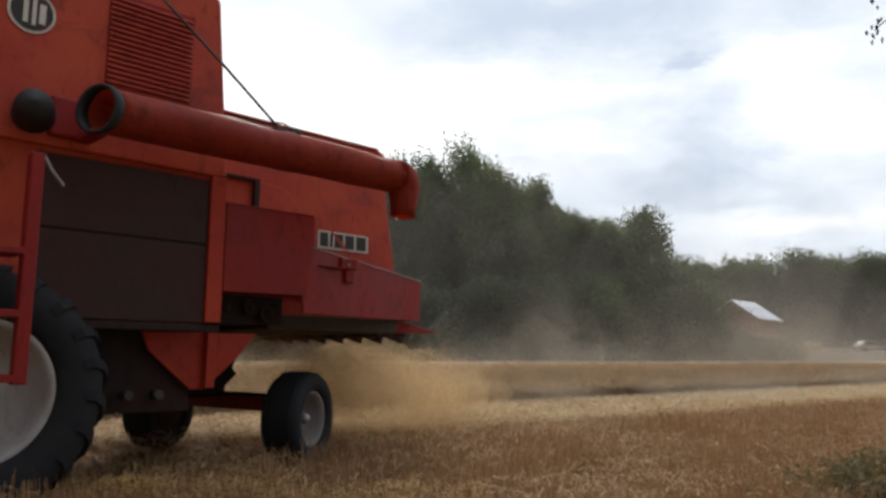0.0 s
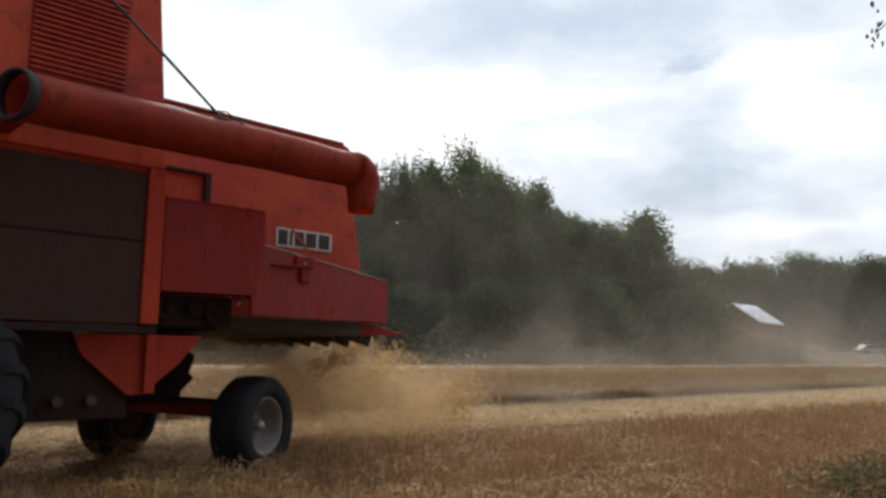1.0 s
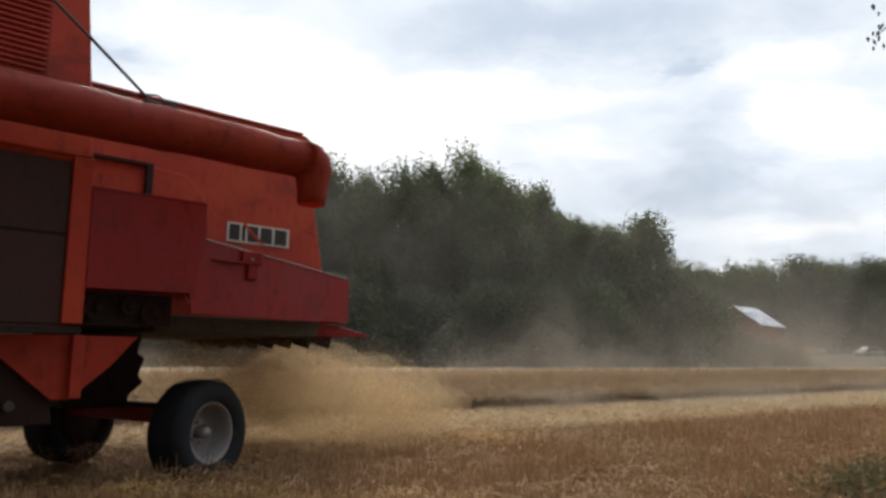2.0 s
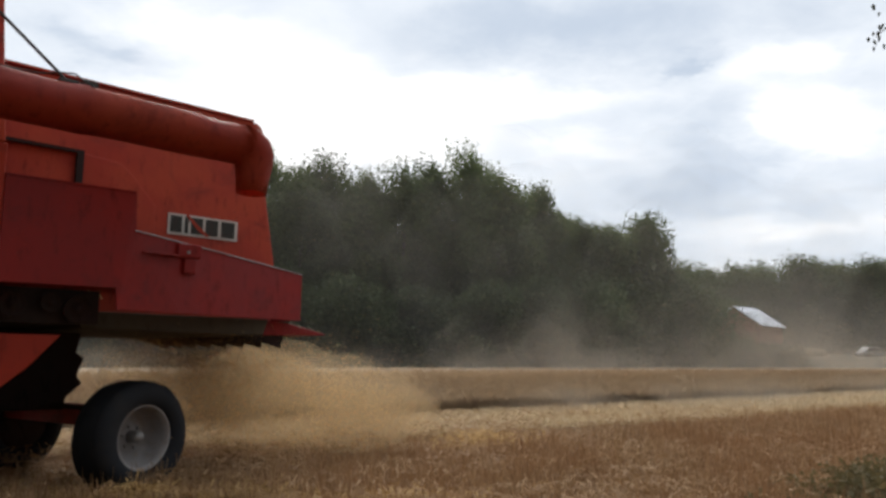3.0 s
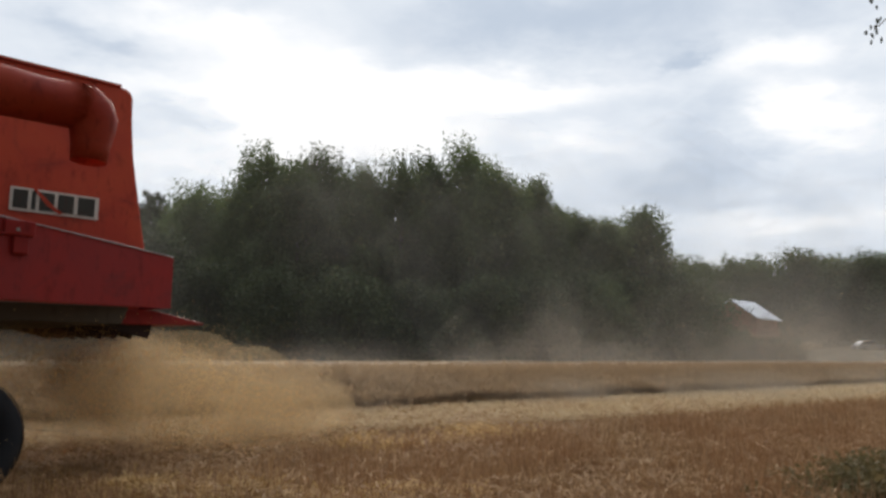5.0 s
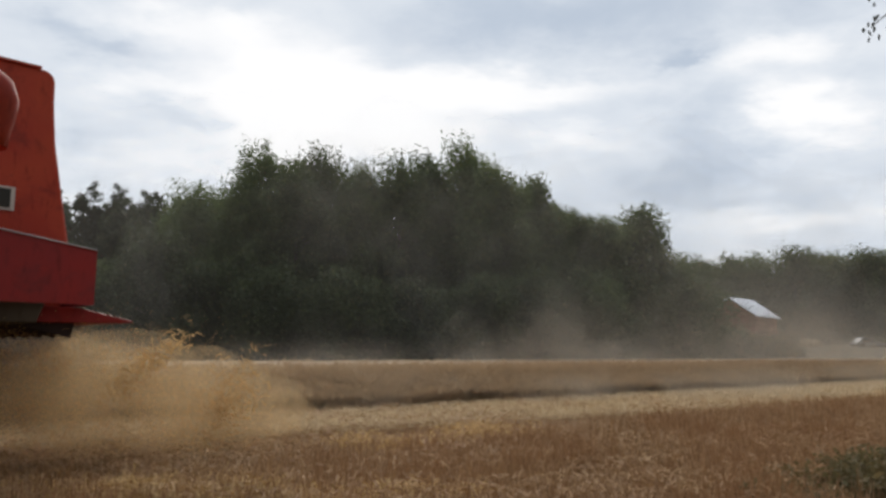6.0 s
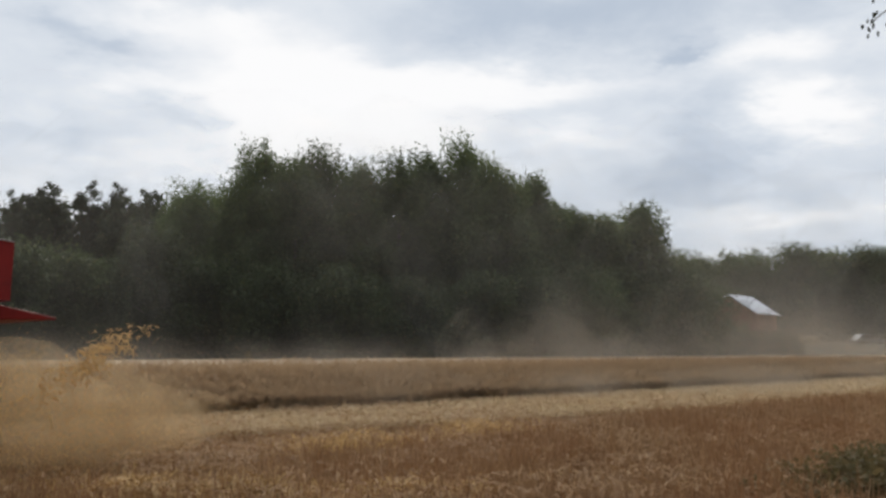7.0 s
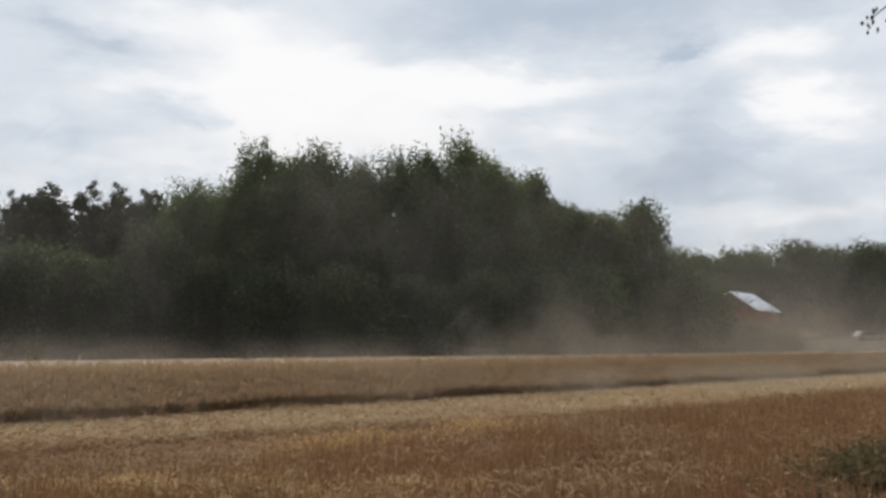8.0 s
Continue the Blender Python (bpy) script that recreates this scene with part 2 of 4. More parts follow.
def ground_material():
    m, n, bsdf = material("field_soil")
    pos = n.add("ShaderNodeNewGeometry").outputs["Position"]
    grain = n.noise(pos, 9.0, 6.0, 0.7)
    patch = n.noise(pos, 0.35, 4.0, 0.6)
    soil = n.mix(n.ramp(grain, 0.35, 0.65), rgb(0.10, 0.06, 0.03), rgb(0.24, 0.15, 0.065))
    soil = n.mix(n.ramp(patch, 0.4, 0.65), soil, rgb(0.2, 0.115, 0.045))
    # rough meadow beyond the field
    sep = n.add("ShaderNodeSeparateXYZ")
    n.put(sep, 0, pos)
    far = n.ramp(n.math("MULTIPLY_ADD", sep.outputs[0], -0.3, sep.outputs[1]), 32.0, 38.0)
    grass = n.mix(n.ramp(n.noise(pos, 0.5, 6.0, 0.65), 0.35, 0.65), rgb(0.045, 0.04, 0.02), rgb(0.085, 0.065, 0.034))
    n.put(bsdf, "Base Color", n.mix(far, soil, grass))
    n.put(bsdf, "Roughness", 0.95)
    bump(n, bsdf, grain, 0.8, 0.05)
    return m


SOIL = ground_material()


# ---- building helpers ----
def part(name, bm, mat, parent=None, label=""):
    """Links a bmesh as one mesh object under a thing or a part."""
    me = bpy.data.meshes.new(name)
    bm.to_mesh(me)
    bm.free()
    me.materials.append(mat)
    ob = new(name, me)
    if parent:
        ob.parent = parent
    return tagged(ob, label)


def sheet_mesh(name, verts, faces, mat, parent=None, smooth=False):
    """One mesh out of arrays: verts (n, 3), faces (m, 3 or 4)."""
    verts, faces = np.asarray(verts, np.float32), np.asarray(faces, np.int32)
    me = bpy.data.meshes.new(name)
    me.vertices.add(len(verts))
    me.vertices.foreach_set("co", verts.ravel())
    k = faces.shape[1]
    me.loops.add(faces.size)
    me.loops.foreach_set("vertex_index", faces.ravel())
    me.polygons.add(len(faces))
    me.polygons.foreach_set("loop_start", np.arange(0, faces.size, k, dtype=np.int32))
    me.update(calc_edges=True)
    me.materials.append(mat)
    ob = new(name, me)
    if parent:
        ob.parent = parent
    return ob


def box(bm, x0, x1, y0, y1, z0, z1, bevel=0.0):
    vs = [bm.verts.new((x, y, z)) for x in (x0, x1) for y in (y0, y1) for z in (z0, z1)]
    fs = [bm.faces.new([vs[i] for i in q]) for q in ((0, 1, 3, 2), (4, 6, 7, 5), (0, 4, 5, 1), (2, 3, 7, 6), (0, 2, 6, 4), (1, 5, 7, 3))]
    if bevel:
        es = list({e for f in fs for e in f.edges})
        bmesh.ops.bevel(bm, geom=es, offset=bevel, segments=2, affect="EDGES", profile=0.5)
    return fs


def slab(bm, outline, y0, y1, bevel=0.0):
    """A plate with an outline in x, z between two values (or two functions of x) of y."""
    fa = y0 if callable(y0) else (lambda x: y0)
    fb = y1 if callable(y1) else (lambda x: y1)
    a = [bm.verts.new((x, fa(x), z)) for x, z in outline]
    b = [bm.verts.new((x, fb(x), z)) for x, z in outline]
    k = len(a)
    fs = [bm.faces.new(a), bm.faces.new(b[::-1])]
    for i in range(k):
        fs.append(bm.faces.new((a[i], b[i], b[(i + 1) % k], a[(i + 1) % k])))
    bmesh.ops.recalc_face_normals(bm, faces=fs)
    if bevel:
        es = list({e for f in fs for e in f.edges})
        bmesh.ops.bevel(bm, geom=es, offset=bevel, segments=2, affect="EDGES", profile=0.5)
    return fs


def lathe(bm, profile, centre, axis, segs=32, closed=False):
    """Turns a profile of (radius, along) about an axis through centre."""
    axis = Vector(axis).normalized()
    u = axis.orthogonal().normalized()
    v = axis.cross(u)
    rings = []
    for r, h in profile:
        rings.append([bm.verts.new(Vector(centre) + axis * h + (u * math.cos(a) + v * math.sin(a)) * r)
                      for a in (2 * math.pi * i / segs for i in range(segs))])
    pairs = list(zip(rings, rings[1:])) + ([(rings[-1], rings[0])] if closed else [])
    for p, q in pairs:
        for i in range(segs):
            f = bm.faces.new((p[i], p[(i + 1) % segs], q[(i + 1) % segs], q[i]))
            f.smooth = True
    return rings


def rod(bm, a, b, r, segs=10):
    a, b = Vector(a), Vector(b)
    d = (b - a).length
    rings = lathe(bm, [(r, 0), (r, d)], a, b - a, segs)
    bm.faces.new(rings[0][::-1])
    bm.faces.new(rings[1])


def pipe(bm, points, r, segs=10):
    """A bent tube through points; r is one radius or one for each point."""
    pts = [Vector(p) for p in points]
    rs = r if isinstance(r, (list, tuple)) else [r] * len(pts)
    rings, u = [], None
    for i, p in enumerate(pts):
        d = (pts[min(i + 1, len(pts) - 1)] - pts[max(i - 1, 0)]).normalized()
        u = d.orthogonal().normalized() if u is None else (u - d * u.dot(d)).normalized()
        v = d.cross(u)
        rings.append([bm.verts.new(p + (u * math.cos(a) + v * math.sin(a)) * rs[i]) for a in (2 * math.pi * k / segs for k in range(segs))])
    for p, q in zip(rings, rings[1:]):
        for i in range(segs):
            bm.faces.new((p[i], p[(i + 1) % segs], q[(i + 1) % segs], q[i])).smooth = True
    return rings


# ---- ground and field ----
HEADING = radians(43.6)                      # the lie of the stubble rows and of the machine's track
EDGE_AT, EDGE_TURN = Vector((0.0, 12.7, 0)), radians(41.0)
EDGE_ALONG = Vector((math.cos(EDGE_TURN), math.sin(EDGE_TURN), 0))
EDGE_IN = Vector((-math.sin(EDGE_TURN), math.cos(EDGE_TURN), 0))      # into the standing crop


def make_ground():
    xs = np.concatenate([[-900, -300, -120, -60], np.linspace(-30, 40, 90), np.linspace(44, 120, 20), [300, 900]])
    ys = np.concatenate([[-300, -60, -20], np.linspace(-8, 46, 90), np.linspace(50, 140, 19), [220, 400, 1500]])
    X, Y = np.meshgrid(xs, ys)
    Z = np.array([[noise.noise((x * 0.35, y * 0.35, 0)) * 0.035 if abs(x) < 45 and y < 46 else 0.0 for x in xs] for y in ys])
    # the meadow lifts gently beyond the field
    ramp = lambda q, a, b: np.clip((q - a) / (b - a), 0, 1) ** 2 * (3 - 2 * np.clip((q - a) / (b - a), 0, 1))
    Z = Z + 2.1 * ramp(Y, 55, 105) * ramp(X, 22, 46)
    v = np.stack([X, Y, Z], -1).reshape(-1, 3)
    w = len(xs)
    f = [(j * w + i, j * w + i + 1, (j + 1) * w + i + 1, (j + 1) * w + i) for j in range(len(ys) - 1) for i in range(w - 1)]
    g = sheet_mesh("ground", v, f, SOIL)
    tagged(g, "dry brown harvested field soil with meadow behind", "ground", kind="structure")


def blades(base, lean, height, width, rng):
    """Upright strips: one quad each."""
    n = len(base)
    a = rng.uniform(0, math.pi, n)
    side = np.stack([np.cos(a), np.sin(a), np.zeros(n)], 1) * width[:, None] / 2
    top = base + np.concatenate([lean, height[:, None]], 1)
    v = np.stack([base - side, base + side, top + side * 0.6, top - side * 0.6], 1).reshape(-1, 3)
    f = np.arange(4 * n).reshape(-1, 4)
    return v, f


def make_stubble():
    rng = np.random.default_rng(3)
    rows, n_each = np.arange(-10.6, 0.0, 0.125), 2200
    vs, fs, k = [], [], 0
    along = np.array([math.cos(HEADING), math.sin(HEADING)])
    across = np.array([math.sin(HEADING), -math.cos(HEADING)])
    for r in rows:
        t = rng.uniform(-5, 26, n_each * 2)
        xy = across * r + along * t[:, None] + across * rng.normal(0, 0.025, len(t))[:, None]
        y, x = xy[:, 1], xy[:, 0]
        dist = np.hypot(x, y)
        keep = (y > 2.6) & (np.abs(x) < 0.62 * y + 1) & (rng.uniform(0, 1, len(t)) < np.clip(9 / dist, 0, 1))
        xy = xy[keep]
        n = len(xy)
        if not n:
            continue
        h = rng.normal(0.165, 0.05, n).clip(0.05, 0.34)
        # the reaper leaves it uneven: lodged and taller patches
        h *= np.array([1 + 0.45 * noise.noise((a * 1.3, b * 1.3, 2)) + 0.3 * noise.noise((a * 4, b * 4, 5)) for a, b in xy])
        if r < -5.3:
            h *= 0.35
        base = np.concatenate([xy, np.full((n, 1), -0.02)], 1)
        v, f = blades(base, rng.normal(0, 0.05, (n, 2)), h, rng.uniform(0.004, 0.009, n), rng)
        vs.append(v); fs.append(f + k); k += len(v)
    s = sheet_mesh("stubble", np.concatenate(vs), np.concatenate(fs), STUBBLE)
    tagged(s, "short reddish brown cereal stubble standing in rows", "stubble", kind="stuff")


def straws(centres, length, width, rng, flat=0.25):
    """Thin loose straws as bent strips lying about given centres."""
    n = len(centres)
    a = rng.uniform(0, 2 * math.pi, n)
    d = np.stack([np.cos(a), np.sin(a), rng.normal(0, flat, n)], 1) * (length * rng.uniform(0.4, 1, n))[:, None] / 2
    s = np.stack([-np.sin(a), np.cos(a), rng.normal(0, 0.5, n)], 1) * width / 2
    mid = centres + np.stack([rng.normal(0, 0.01, n), rng.normal(0, 0.01, n), rng.uniform(0, 0.03, n)], 1)
    v = np.stack([centres - d - s, centres - d + s, mid - s, mid + s, centres + d - s, centres + d + s], 1).reshape(-1, 3)
    b = np.arange(n)[:, None] * 6
    f = np.concatenate([b + np.array([0, 1, 3, 2]), b + np.array([2, 3, 5, 4])])
    return v, f


def make_litter():
    rng = np.random.default_rng(5)
    n = 55000
    y = 3.0 + 11 * rng.uniform(0, 1, n) ** 1.4
    x = rng.uniform(-0.62, 0.62, n) * (y + 1)
    c = np.stack([x, y, rng.uniform(0.02, 0.2, n)], 1)
    patch = np.array([noise.noise((a * 0.9, b * 0.9, 7)) for a, b in zip(x, y)])
    c = c[patch + rng.normal(0, 0.25, n) > -0.05]
    v, f = straws(c, 0.16, 0.006, rng)
    s = sheet_mesh("straw_litter", v, f, LITTER)
    tagged(s, "loose golden straw scattered between the stubble", "straw", kind="stuff")


def make_swath():
    """The strip that the machine has just cut: chopped straw spread on it."""
    rng = np.random.default_rng(6)
    n = 120000
    along = rng.uniform(-12, 40, n)
    inward = -rng.uniform(-0.15, 1.0, n) * np.clip(2.8 + along * 0.14, 1.2, 4.0)
    p = np.array(EDGE_AT) + along[:, None] * np.array(EDGE_ALONG) + inward[:, None] * np.array(EDGE_IN)
    p[:, 2] = rng.uniform(0.03, 0.12, n)
    v, f = straws(p, 0.15, 0.008, rng)
    s = sheet_mesh("chopped_straw", v, f, PALE_STRAW)
    tagged(s, "pale chopped straw spread over the freshly cut strip", "straw", kind="stuff")


def make_heap(x0, x1, y0, height, count, seed):
    rng = np.random.default_rng(seed)
    x = rng.uniform(x0, x1, count)
    y = rng.normal(y0, 0.22, count)
    top = height * (0.55 + 0.45 * np.sin(x * 5.3 + seed) * np.sin(x * 2.1)) * np.exp(-((y - y0) / 0.3) ** 2)
    c = np.stack([x, y, 0.03 + rng.uniform(0.2, 1, count) * top.clip(0.01)], 1)
    v, f = straws(c, 0.3, 0.006, rng, 0.35)
    s = sheet_mesh("straw_heap", v, f, STRAW)
    tagged(s, "tangled heap of golden loose straw on the stubble", "straw heap", kind="stuff")


def make_crop():
    rng = np.random.default_rng(8)
    n = 150000
    along = np.concatenate([rng.uniform(-14, 20, n * 2 // 3), rng.uniform(20, 60, n // 3)])
    n = len(along)
    depth = rng.exponential(0.95, n).clip(0, 4.5) + 0.06 * np.sin(along * 1.7)
    p = np.array(EDGE_AT) + along[:, None] * np.array(EDGE_ALONG) + depth[:, None] * np.array(EDGE_IN)
    p[:, 2] = 0
    h = rng.normal(0.64, 0.05, n)
    h *= np.clip(0.42 + depth * 0.42, 0.42, 1.0)          # lowered at the cut edge so that its face catches more skylight
    lean = rng.normal(0, 0.06, (n, 2))
    v, f = blades(p, lean, h, rng.uniform(0.006, 0.012, n), rng)
    # ears: short fat drooping strips at the tops
    tip = p + np.concatenate([lean, h[:, None]], 1)
    v2, f2 = blades(tip - [0, 0, 0.05], rng.normal(0, 0.04, (n, 2)), rng.uniform(0.03, 0.08, n), rng.uniform(0.012, 0.022, n), rng)
    s = sheet_mesh("standing_wheat", np.concatenate([v, v2]), np.concatenate([f, f2 + len(v)]), WHEAT)
    tagged(s, "edge of the uncut ripe wheat, pale golden stalks", "wheat", kind="stuff")
    # the crop's dense body behind its edge, sloped gently there to catch skylight
    g, k = [], 0
    us, ws = np.linspace(-60, 120, 160), np.concatenate([[0.0, 0.35, 0.7, 1.0, 1.3, 1.6, 1.9], np.linspace(2.2, 14, 28)])
    for u in us:
        for w in ws:
            q = EDGE_AT + EDGE_ALONG * float(u) + EDGE_IN * float(w)
            z = np.interp(w, (0.0, 0.35, 1.0, 1.6, 2.2), (0.02, 0.10, 0.36, 0.52, 0.585)) + 0.04 * noise.noise((q.x * 0.9, q.y * 0.9, 3))
            g.append((q.x, q.y, z))
    m = len(ws)
    f = [(i * m + j, (i + 1) * m + j, (i + 1) * m + j + 1, i * m + j + 1) for i in range(len(us) - 1) for j in range(m - 1)]
    b = sheet_mesh("wheat_field", g, f, WHEAT_BODY)
    tagged(b, "dense ripe wheat field seen over its top", "wheat", kind="stuff")


def wheat_body():
    m, n, bsdf = material("dense_wheat")
    pos = n.add("ShaderNodeNewGeometry").outputs["Position"]
    fine = n.noise(n.scaled(pos, (14.0, 14.0, 3.0)), 2.0, 5.0, 0.7)
    wide = n.noise(pos, 0.5, 4.0, 0.6)
    col = n.mix(n.ramp(fine, 0.35, 0.65), rgb(0.25, 0.17, 0.095), rgb(0.37, 0.265, 0.15))
    col = n.mix(n.ramp(wide, 0.4, 0.7), col, rgb(0.30, 0.21, 0.115))
    n.put(bsdf, "Base Color", col); n.put(bsdf, "Roughness", 0.9)
    bump(n, bsdf, fine, 1.0, 0.06)
    return m


WHEAT_BODY = wheat_body()
make_ground()
make_stubble()
make_litter()
make_swath()
make_heap(-3.0, 0.3, 4.75, 0.15, 6000, 11)
make_crop()


# ---- trees ----
def leaf_cloud(centres, spread, counts, size, rng, droop=0.0):
    """Small pointed leaves scattered about clump centres."""
    idx = np.repeat(np.arange(len(centres)), counts)
    n = len(idx)
    p = centres[idx] + rng.normal(0, 1, (n, 3)).clip(-1.7, 1.7) * spread[idx]
    p[:, 2] -= np.abs(rng.normal(0, 1, n)).clip(0, 2) * droop
    a = rng.normal(0, 1, (n, 3)); a /= np.linalg.norm(a, axis=1)[:, None]
    b = np.cross(a, rng.normal(0, 1, (n, 3))); b /= np.linalg.norm(b, axis=1)[:, None]
    s = size * rng.uniform(0.6, 1.4, n)[:, None]
    v = np.stack([p - a * s, p + b * s * 0.55, p + a * s, p - b * s * 0.55], 1).reshape(-1, 3)
    return v, np.arange(4 * n).reshape(-1, 4)


def tree(kind, x, y, height, radius, seed, label, category="tree", leaf=None, count=9000, size=0.16, low=0.08):
    rng = np.random.default_rng(seed)
    height *= 1.03
    root = new(kind)
    root.location = (x, y, 0)
    tagged(root, label, category)
    bm = bmesh.new()
    bend = rng.normal(0, 0.02 * height, 2)
    pts = [Vector((bend[0] * t * t, bend[1] * t * t, height * 0.94 * t - 0.05)) for t in np.linspace(0, 1, 8)]
    pipe(bm, pts, [0.022 * height * (1.02 - t) * 0.8 + 0.02 for t in np.linspace(0, 1, 8)], 8)
    centres, spread = [], []
    conifer = kind == "conifer_tree"
    limbs = 34 if height > 5 else 16
    for i in range(limbs):
        t = low + (0.97 - low) * (i + rng.uniform(0, 1)) / limbs
        if conifer:
            r = radius * (1.08 - t) ** 0.45 * rng.uniform(0.35, 1.2)
        else:
            r = radius * (max(0.0, 1 - max(0, t - 0.3) ** 2.6 * 2.2) ** 0.6) * rng.uniform(0.65, 1.12)
        a = i * 2.4 + rng.uniform(-0.5, 0.5)
        z0 = height * t * (0.9 if conifer else 0.92)
        start = Vector((bend[0] * t * t, bend[1] * t * t, z0))
        rise = (-0.1 if conifer else 0.35) * r
        end = start + Vector((math.cos(a) * r, math.sin(a) * r, rise))
        pipe(bm, [start, start.lerp(end, 0.5) + Vector((0, 0, 0.1 * r)), end], [0.006 * height * (1.1 - t), 0.004 * height * (1.1 - t), 0.01], 5)
        for q in (0.35, 0.62, 0.85, 1.0):
            c = start.lerp(end, q)
            centres.append((c.x + rng.normal(0, 0.1 * radius), c.y + rng.normal(0, 0.1 * radius), c.z + rng.normal(0, 0.02 * height)))
            e = radius * rng.uniform(0.10, 0.24) * (0.55 if conifer else 1.0)
            spread.append((e, e, e * (0.6 if conifer else 1.25)))
    for t in np.linspace(0.88, 1.0, 5):
        e = radius * ((0.07 + 0.6 * (1 - t)) if conifer else (0.05 + 0.9 * (1 - t)))
        off = rng.normal(0, 0.16 * radius, 2) if conifer else (0.0, 0.0)
        centres.append((bend[0] + off[0], bend[1] + off[1], height * t - 0.2)); spread.append((e, e, e))
    centres, spread = np.array(centres), np.array(spread)
    w = spread[:, 0] ** 2
    counts = np.maximum((count * w / w.sum()).astype(int), 6)
    part("trunk", bm, BARK, root)
    v, f = leaf_cloud(centres, spread, counts, size, rng, 0.0 if conifer else 0.03 * height)
    v[:, 2] = np.maximum(v[:, 2], 0.03)
    sheet_mesh("crown", v, f, leaf, root)
    return root


BIRCHES = [(-11.4, 50, 15.0, 2.3), (-7.9, 51, 14.4, 2.4), (-5.3, 49, 13.3, 2.3), (-9.2, 48, 12.7, 2.3), (-2.7, 50, 13.9, 2.3),
           (-0.7, 52, 14.8, 2.4), (1.7, 51, 15.3, 2.4), (3.6, 49, 13.0, 2.4), (6.3, 53, 13.3, 2.2), (9.6, 57, 11.0, 2.2),
           (11.4, 58, 11.3, 2.3), (-13.1, 52, 12.4, 2.5), (-17.2, 54, 12.9, 2.7),
           (8.3, 56, 12.0, 2.0), (10.5, 57, 11.7, 2.0), (12.9, 59, 11.3, 2.2), (14.0, 60, 10.4, 2.2), (4.9, 52, 12.6, 1.9), (-15.2, 55, 12.0, 2.2), (17.6, 62, 10.0, 2.0)]
PINES = [(-42.6, 70, 14.6), (-40.6, 71, 15.0), (-38.7, 72, 16.0), (-35.6, 70, 15.5), (-33.5, 71, 16.1), (-31.3, 72, 16.3),
         (-29.6, 70, 14.6), (-28.0, 70, 15.2), (-25.3, 68, 14.5), (-22.6, 66, 13.9), (-20.6, 66, 13.0),
         (-37.2, 75, 14.6), (-34.5, 75, 14.4), (-30.4, 75, 14.8), (-26.8, 73, 14.0), (-23.9, 72, 13.6)]
BUSHES = [(-22.5, 42, 6.4, 2.4), (-20.0, 43, 6.0, 2.2), (-17.0, 45, 7.8, 2.6), (-25.0, 41, 6.2, 2.4), (-13.5, 44, 5.6, 2.3),
          (-9.5, 43, 5.0, 2.2), (-5.3, 42, 4.8, 2.2), (-1.5, 43, 4.4, 2.2), (2.3, 44, 4.8, 2.2), (6.0, 46, 5.4, 2.4),
          (10.0, 50, 5.6, 2.6), (14.0, 55, 6.2, 2.8), (18.4, 60, 7.2, 3.0), (22.3, 66, 7.0, 3.0), (24.6, 76, 6.0, 2.4), (28.6, 76, 2.8, 2.0), (32.3, 77, 2.0, 2.0), (35.2, 79, 2.0, 2.0)]
FAR = [(36.0, 118, 15.4), (39.3, 120, 16.0), (42.7, 122, 16.1), (46.8, 120, 16.5), (50.2, 122, 16.0), (53.6, 125, 17.2), (55.6, 118, 17.8),
       (59.5, 120, 17.2), (62.4, 122, 16.8), (65.0, 122, 17.5), (67.6, 118, 17.3), (71.0, 120, 17.3), (74.7, 120, 17.4), (78.4, 121, 17.0)]
for i, (x, y, h, r) in enumerate(BIRCHES):
    tree("birch_tree", x, y, h, r * 1.12, 100 + i, "tall dark green birch with drooping branches in the hedge", leaf=BIRCH_LEAF, count=36000, size=0.10)
for i, (x, y, h) in enumerate(PINES):
    tree("conifer_tree", x, y, h, 2.7, 200 + i, "dark ragged conifer standing in the wood edge", leaf=PINE_LEAF, count=15000, size=0.15, low=0.1)
for i, (x, y, h, r) in enumerate(BUSHES):
    tree("shrub", x, y, h, r, 300 + i, "bushy green willow shrub at the field edge", "shrub", leaf=BUSH_LEAF, count=14000, size=0.11, low=0.0)
for i, (x, y, h) in enumerate(FAR):
    tree("woodland_tree", x, y, h, 3.8, 400 + i, "far dark woodland tree on the horizon", leaf=BIRCH_LEAF, count=13000, size=0.20)
tree("pine_tree", 16.2, 60, 12.9, 2.3, 500, "broad crowned pine at the end of the hedge", leaf=BIRCH_LEAF, count=16000, size=0.12, low=0.35)


def make_woods():
    """The unbroken depth of leaves behind the single trees."""
    rng = np.random.default_rng(12)
    c, s = [], []
    for i in range(560):
        x = rng.uniform(-60, 16)
        y = 58 + rng.uniform(0, 16) + (12 if x < -20 else 0)
        top = 13.4 if x < -20 else (10.5 if x < 8 else 8.0)
        c.append((x, y, rng.uniform(0.5, top))); s.append((1.3, 1.3, 1.2))
    for i in range(420):
        c.append((rng.uniform(24, 110), rng.uniform(124, 140), rng.uniform(0.5, 14.5))); s.append((2.2, 2.0, 1.5))
    for i in range(60):
        c.append((rng.uniform(16, 26), rng.uniform(82, 92), rng.uniform(0.3, 6.5))); s.append((1.8, 1.6, 1.2))
    c, s = np.array(c), np.array(s)
    v, f = leaf_cloud(c, s, np.full(len(c), 260), 0.30, rng)
    v[:, 2] = np.maximum(v[:, 2], 0.05)
    w = sheet_mesh("woods", v, f, PINE_LEAF)
    tagged(w, "dense dark green woodland behind the field", "woods", kind="stuff")


make_woods()


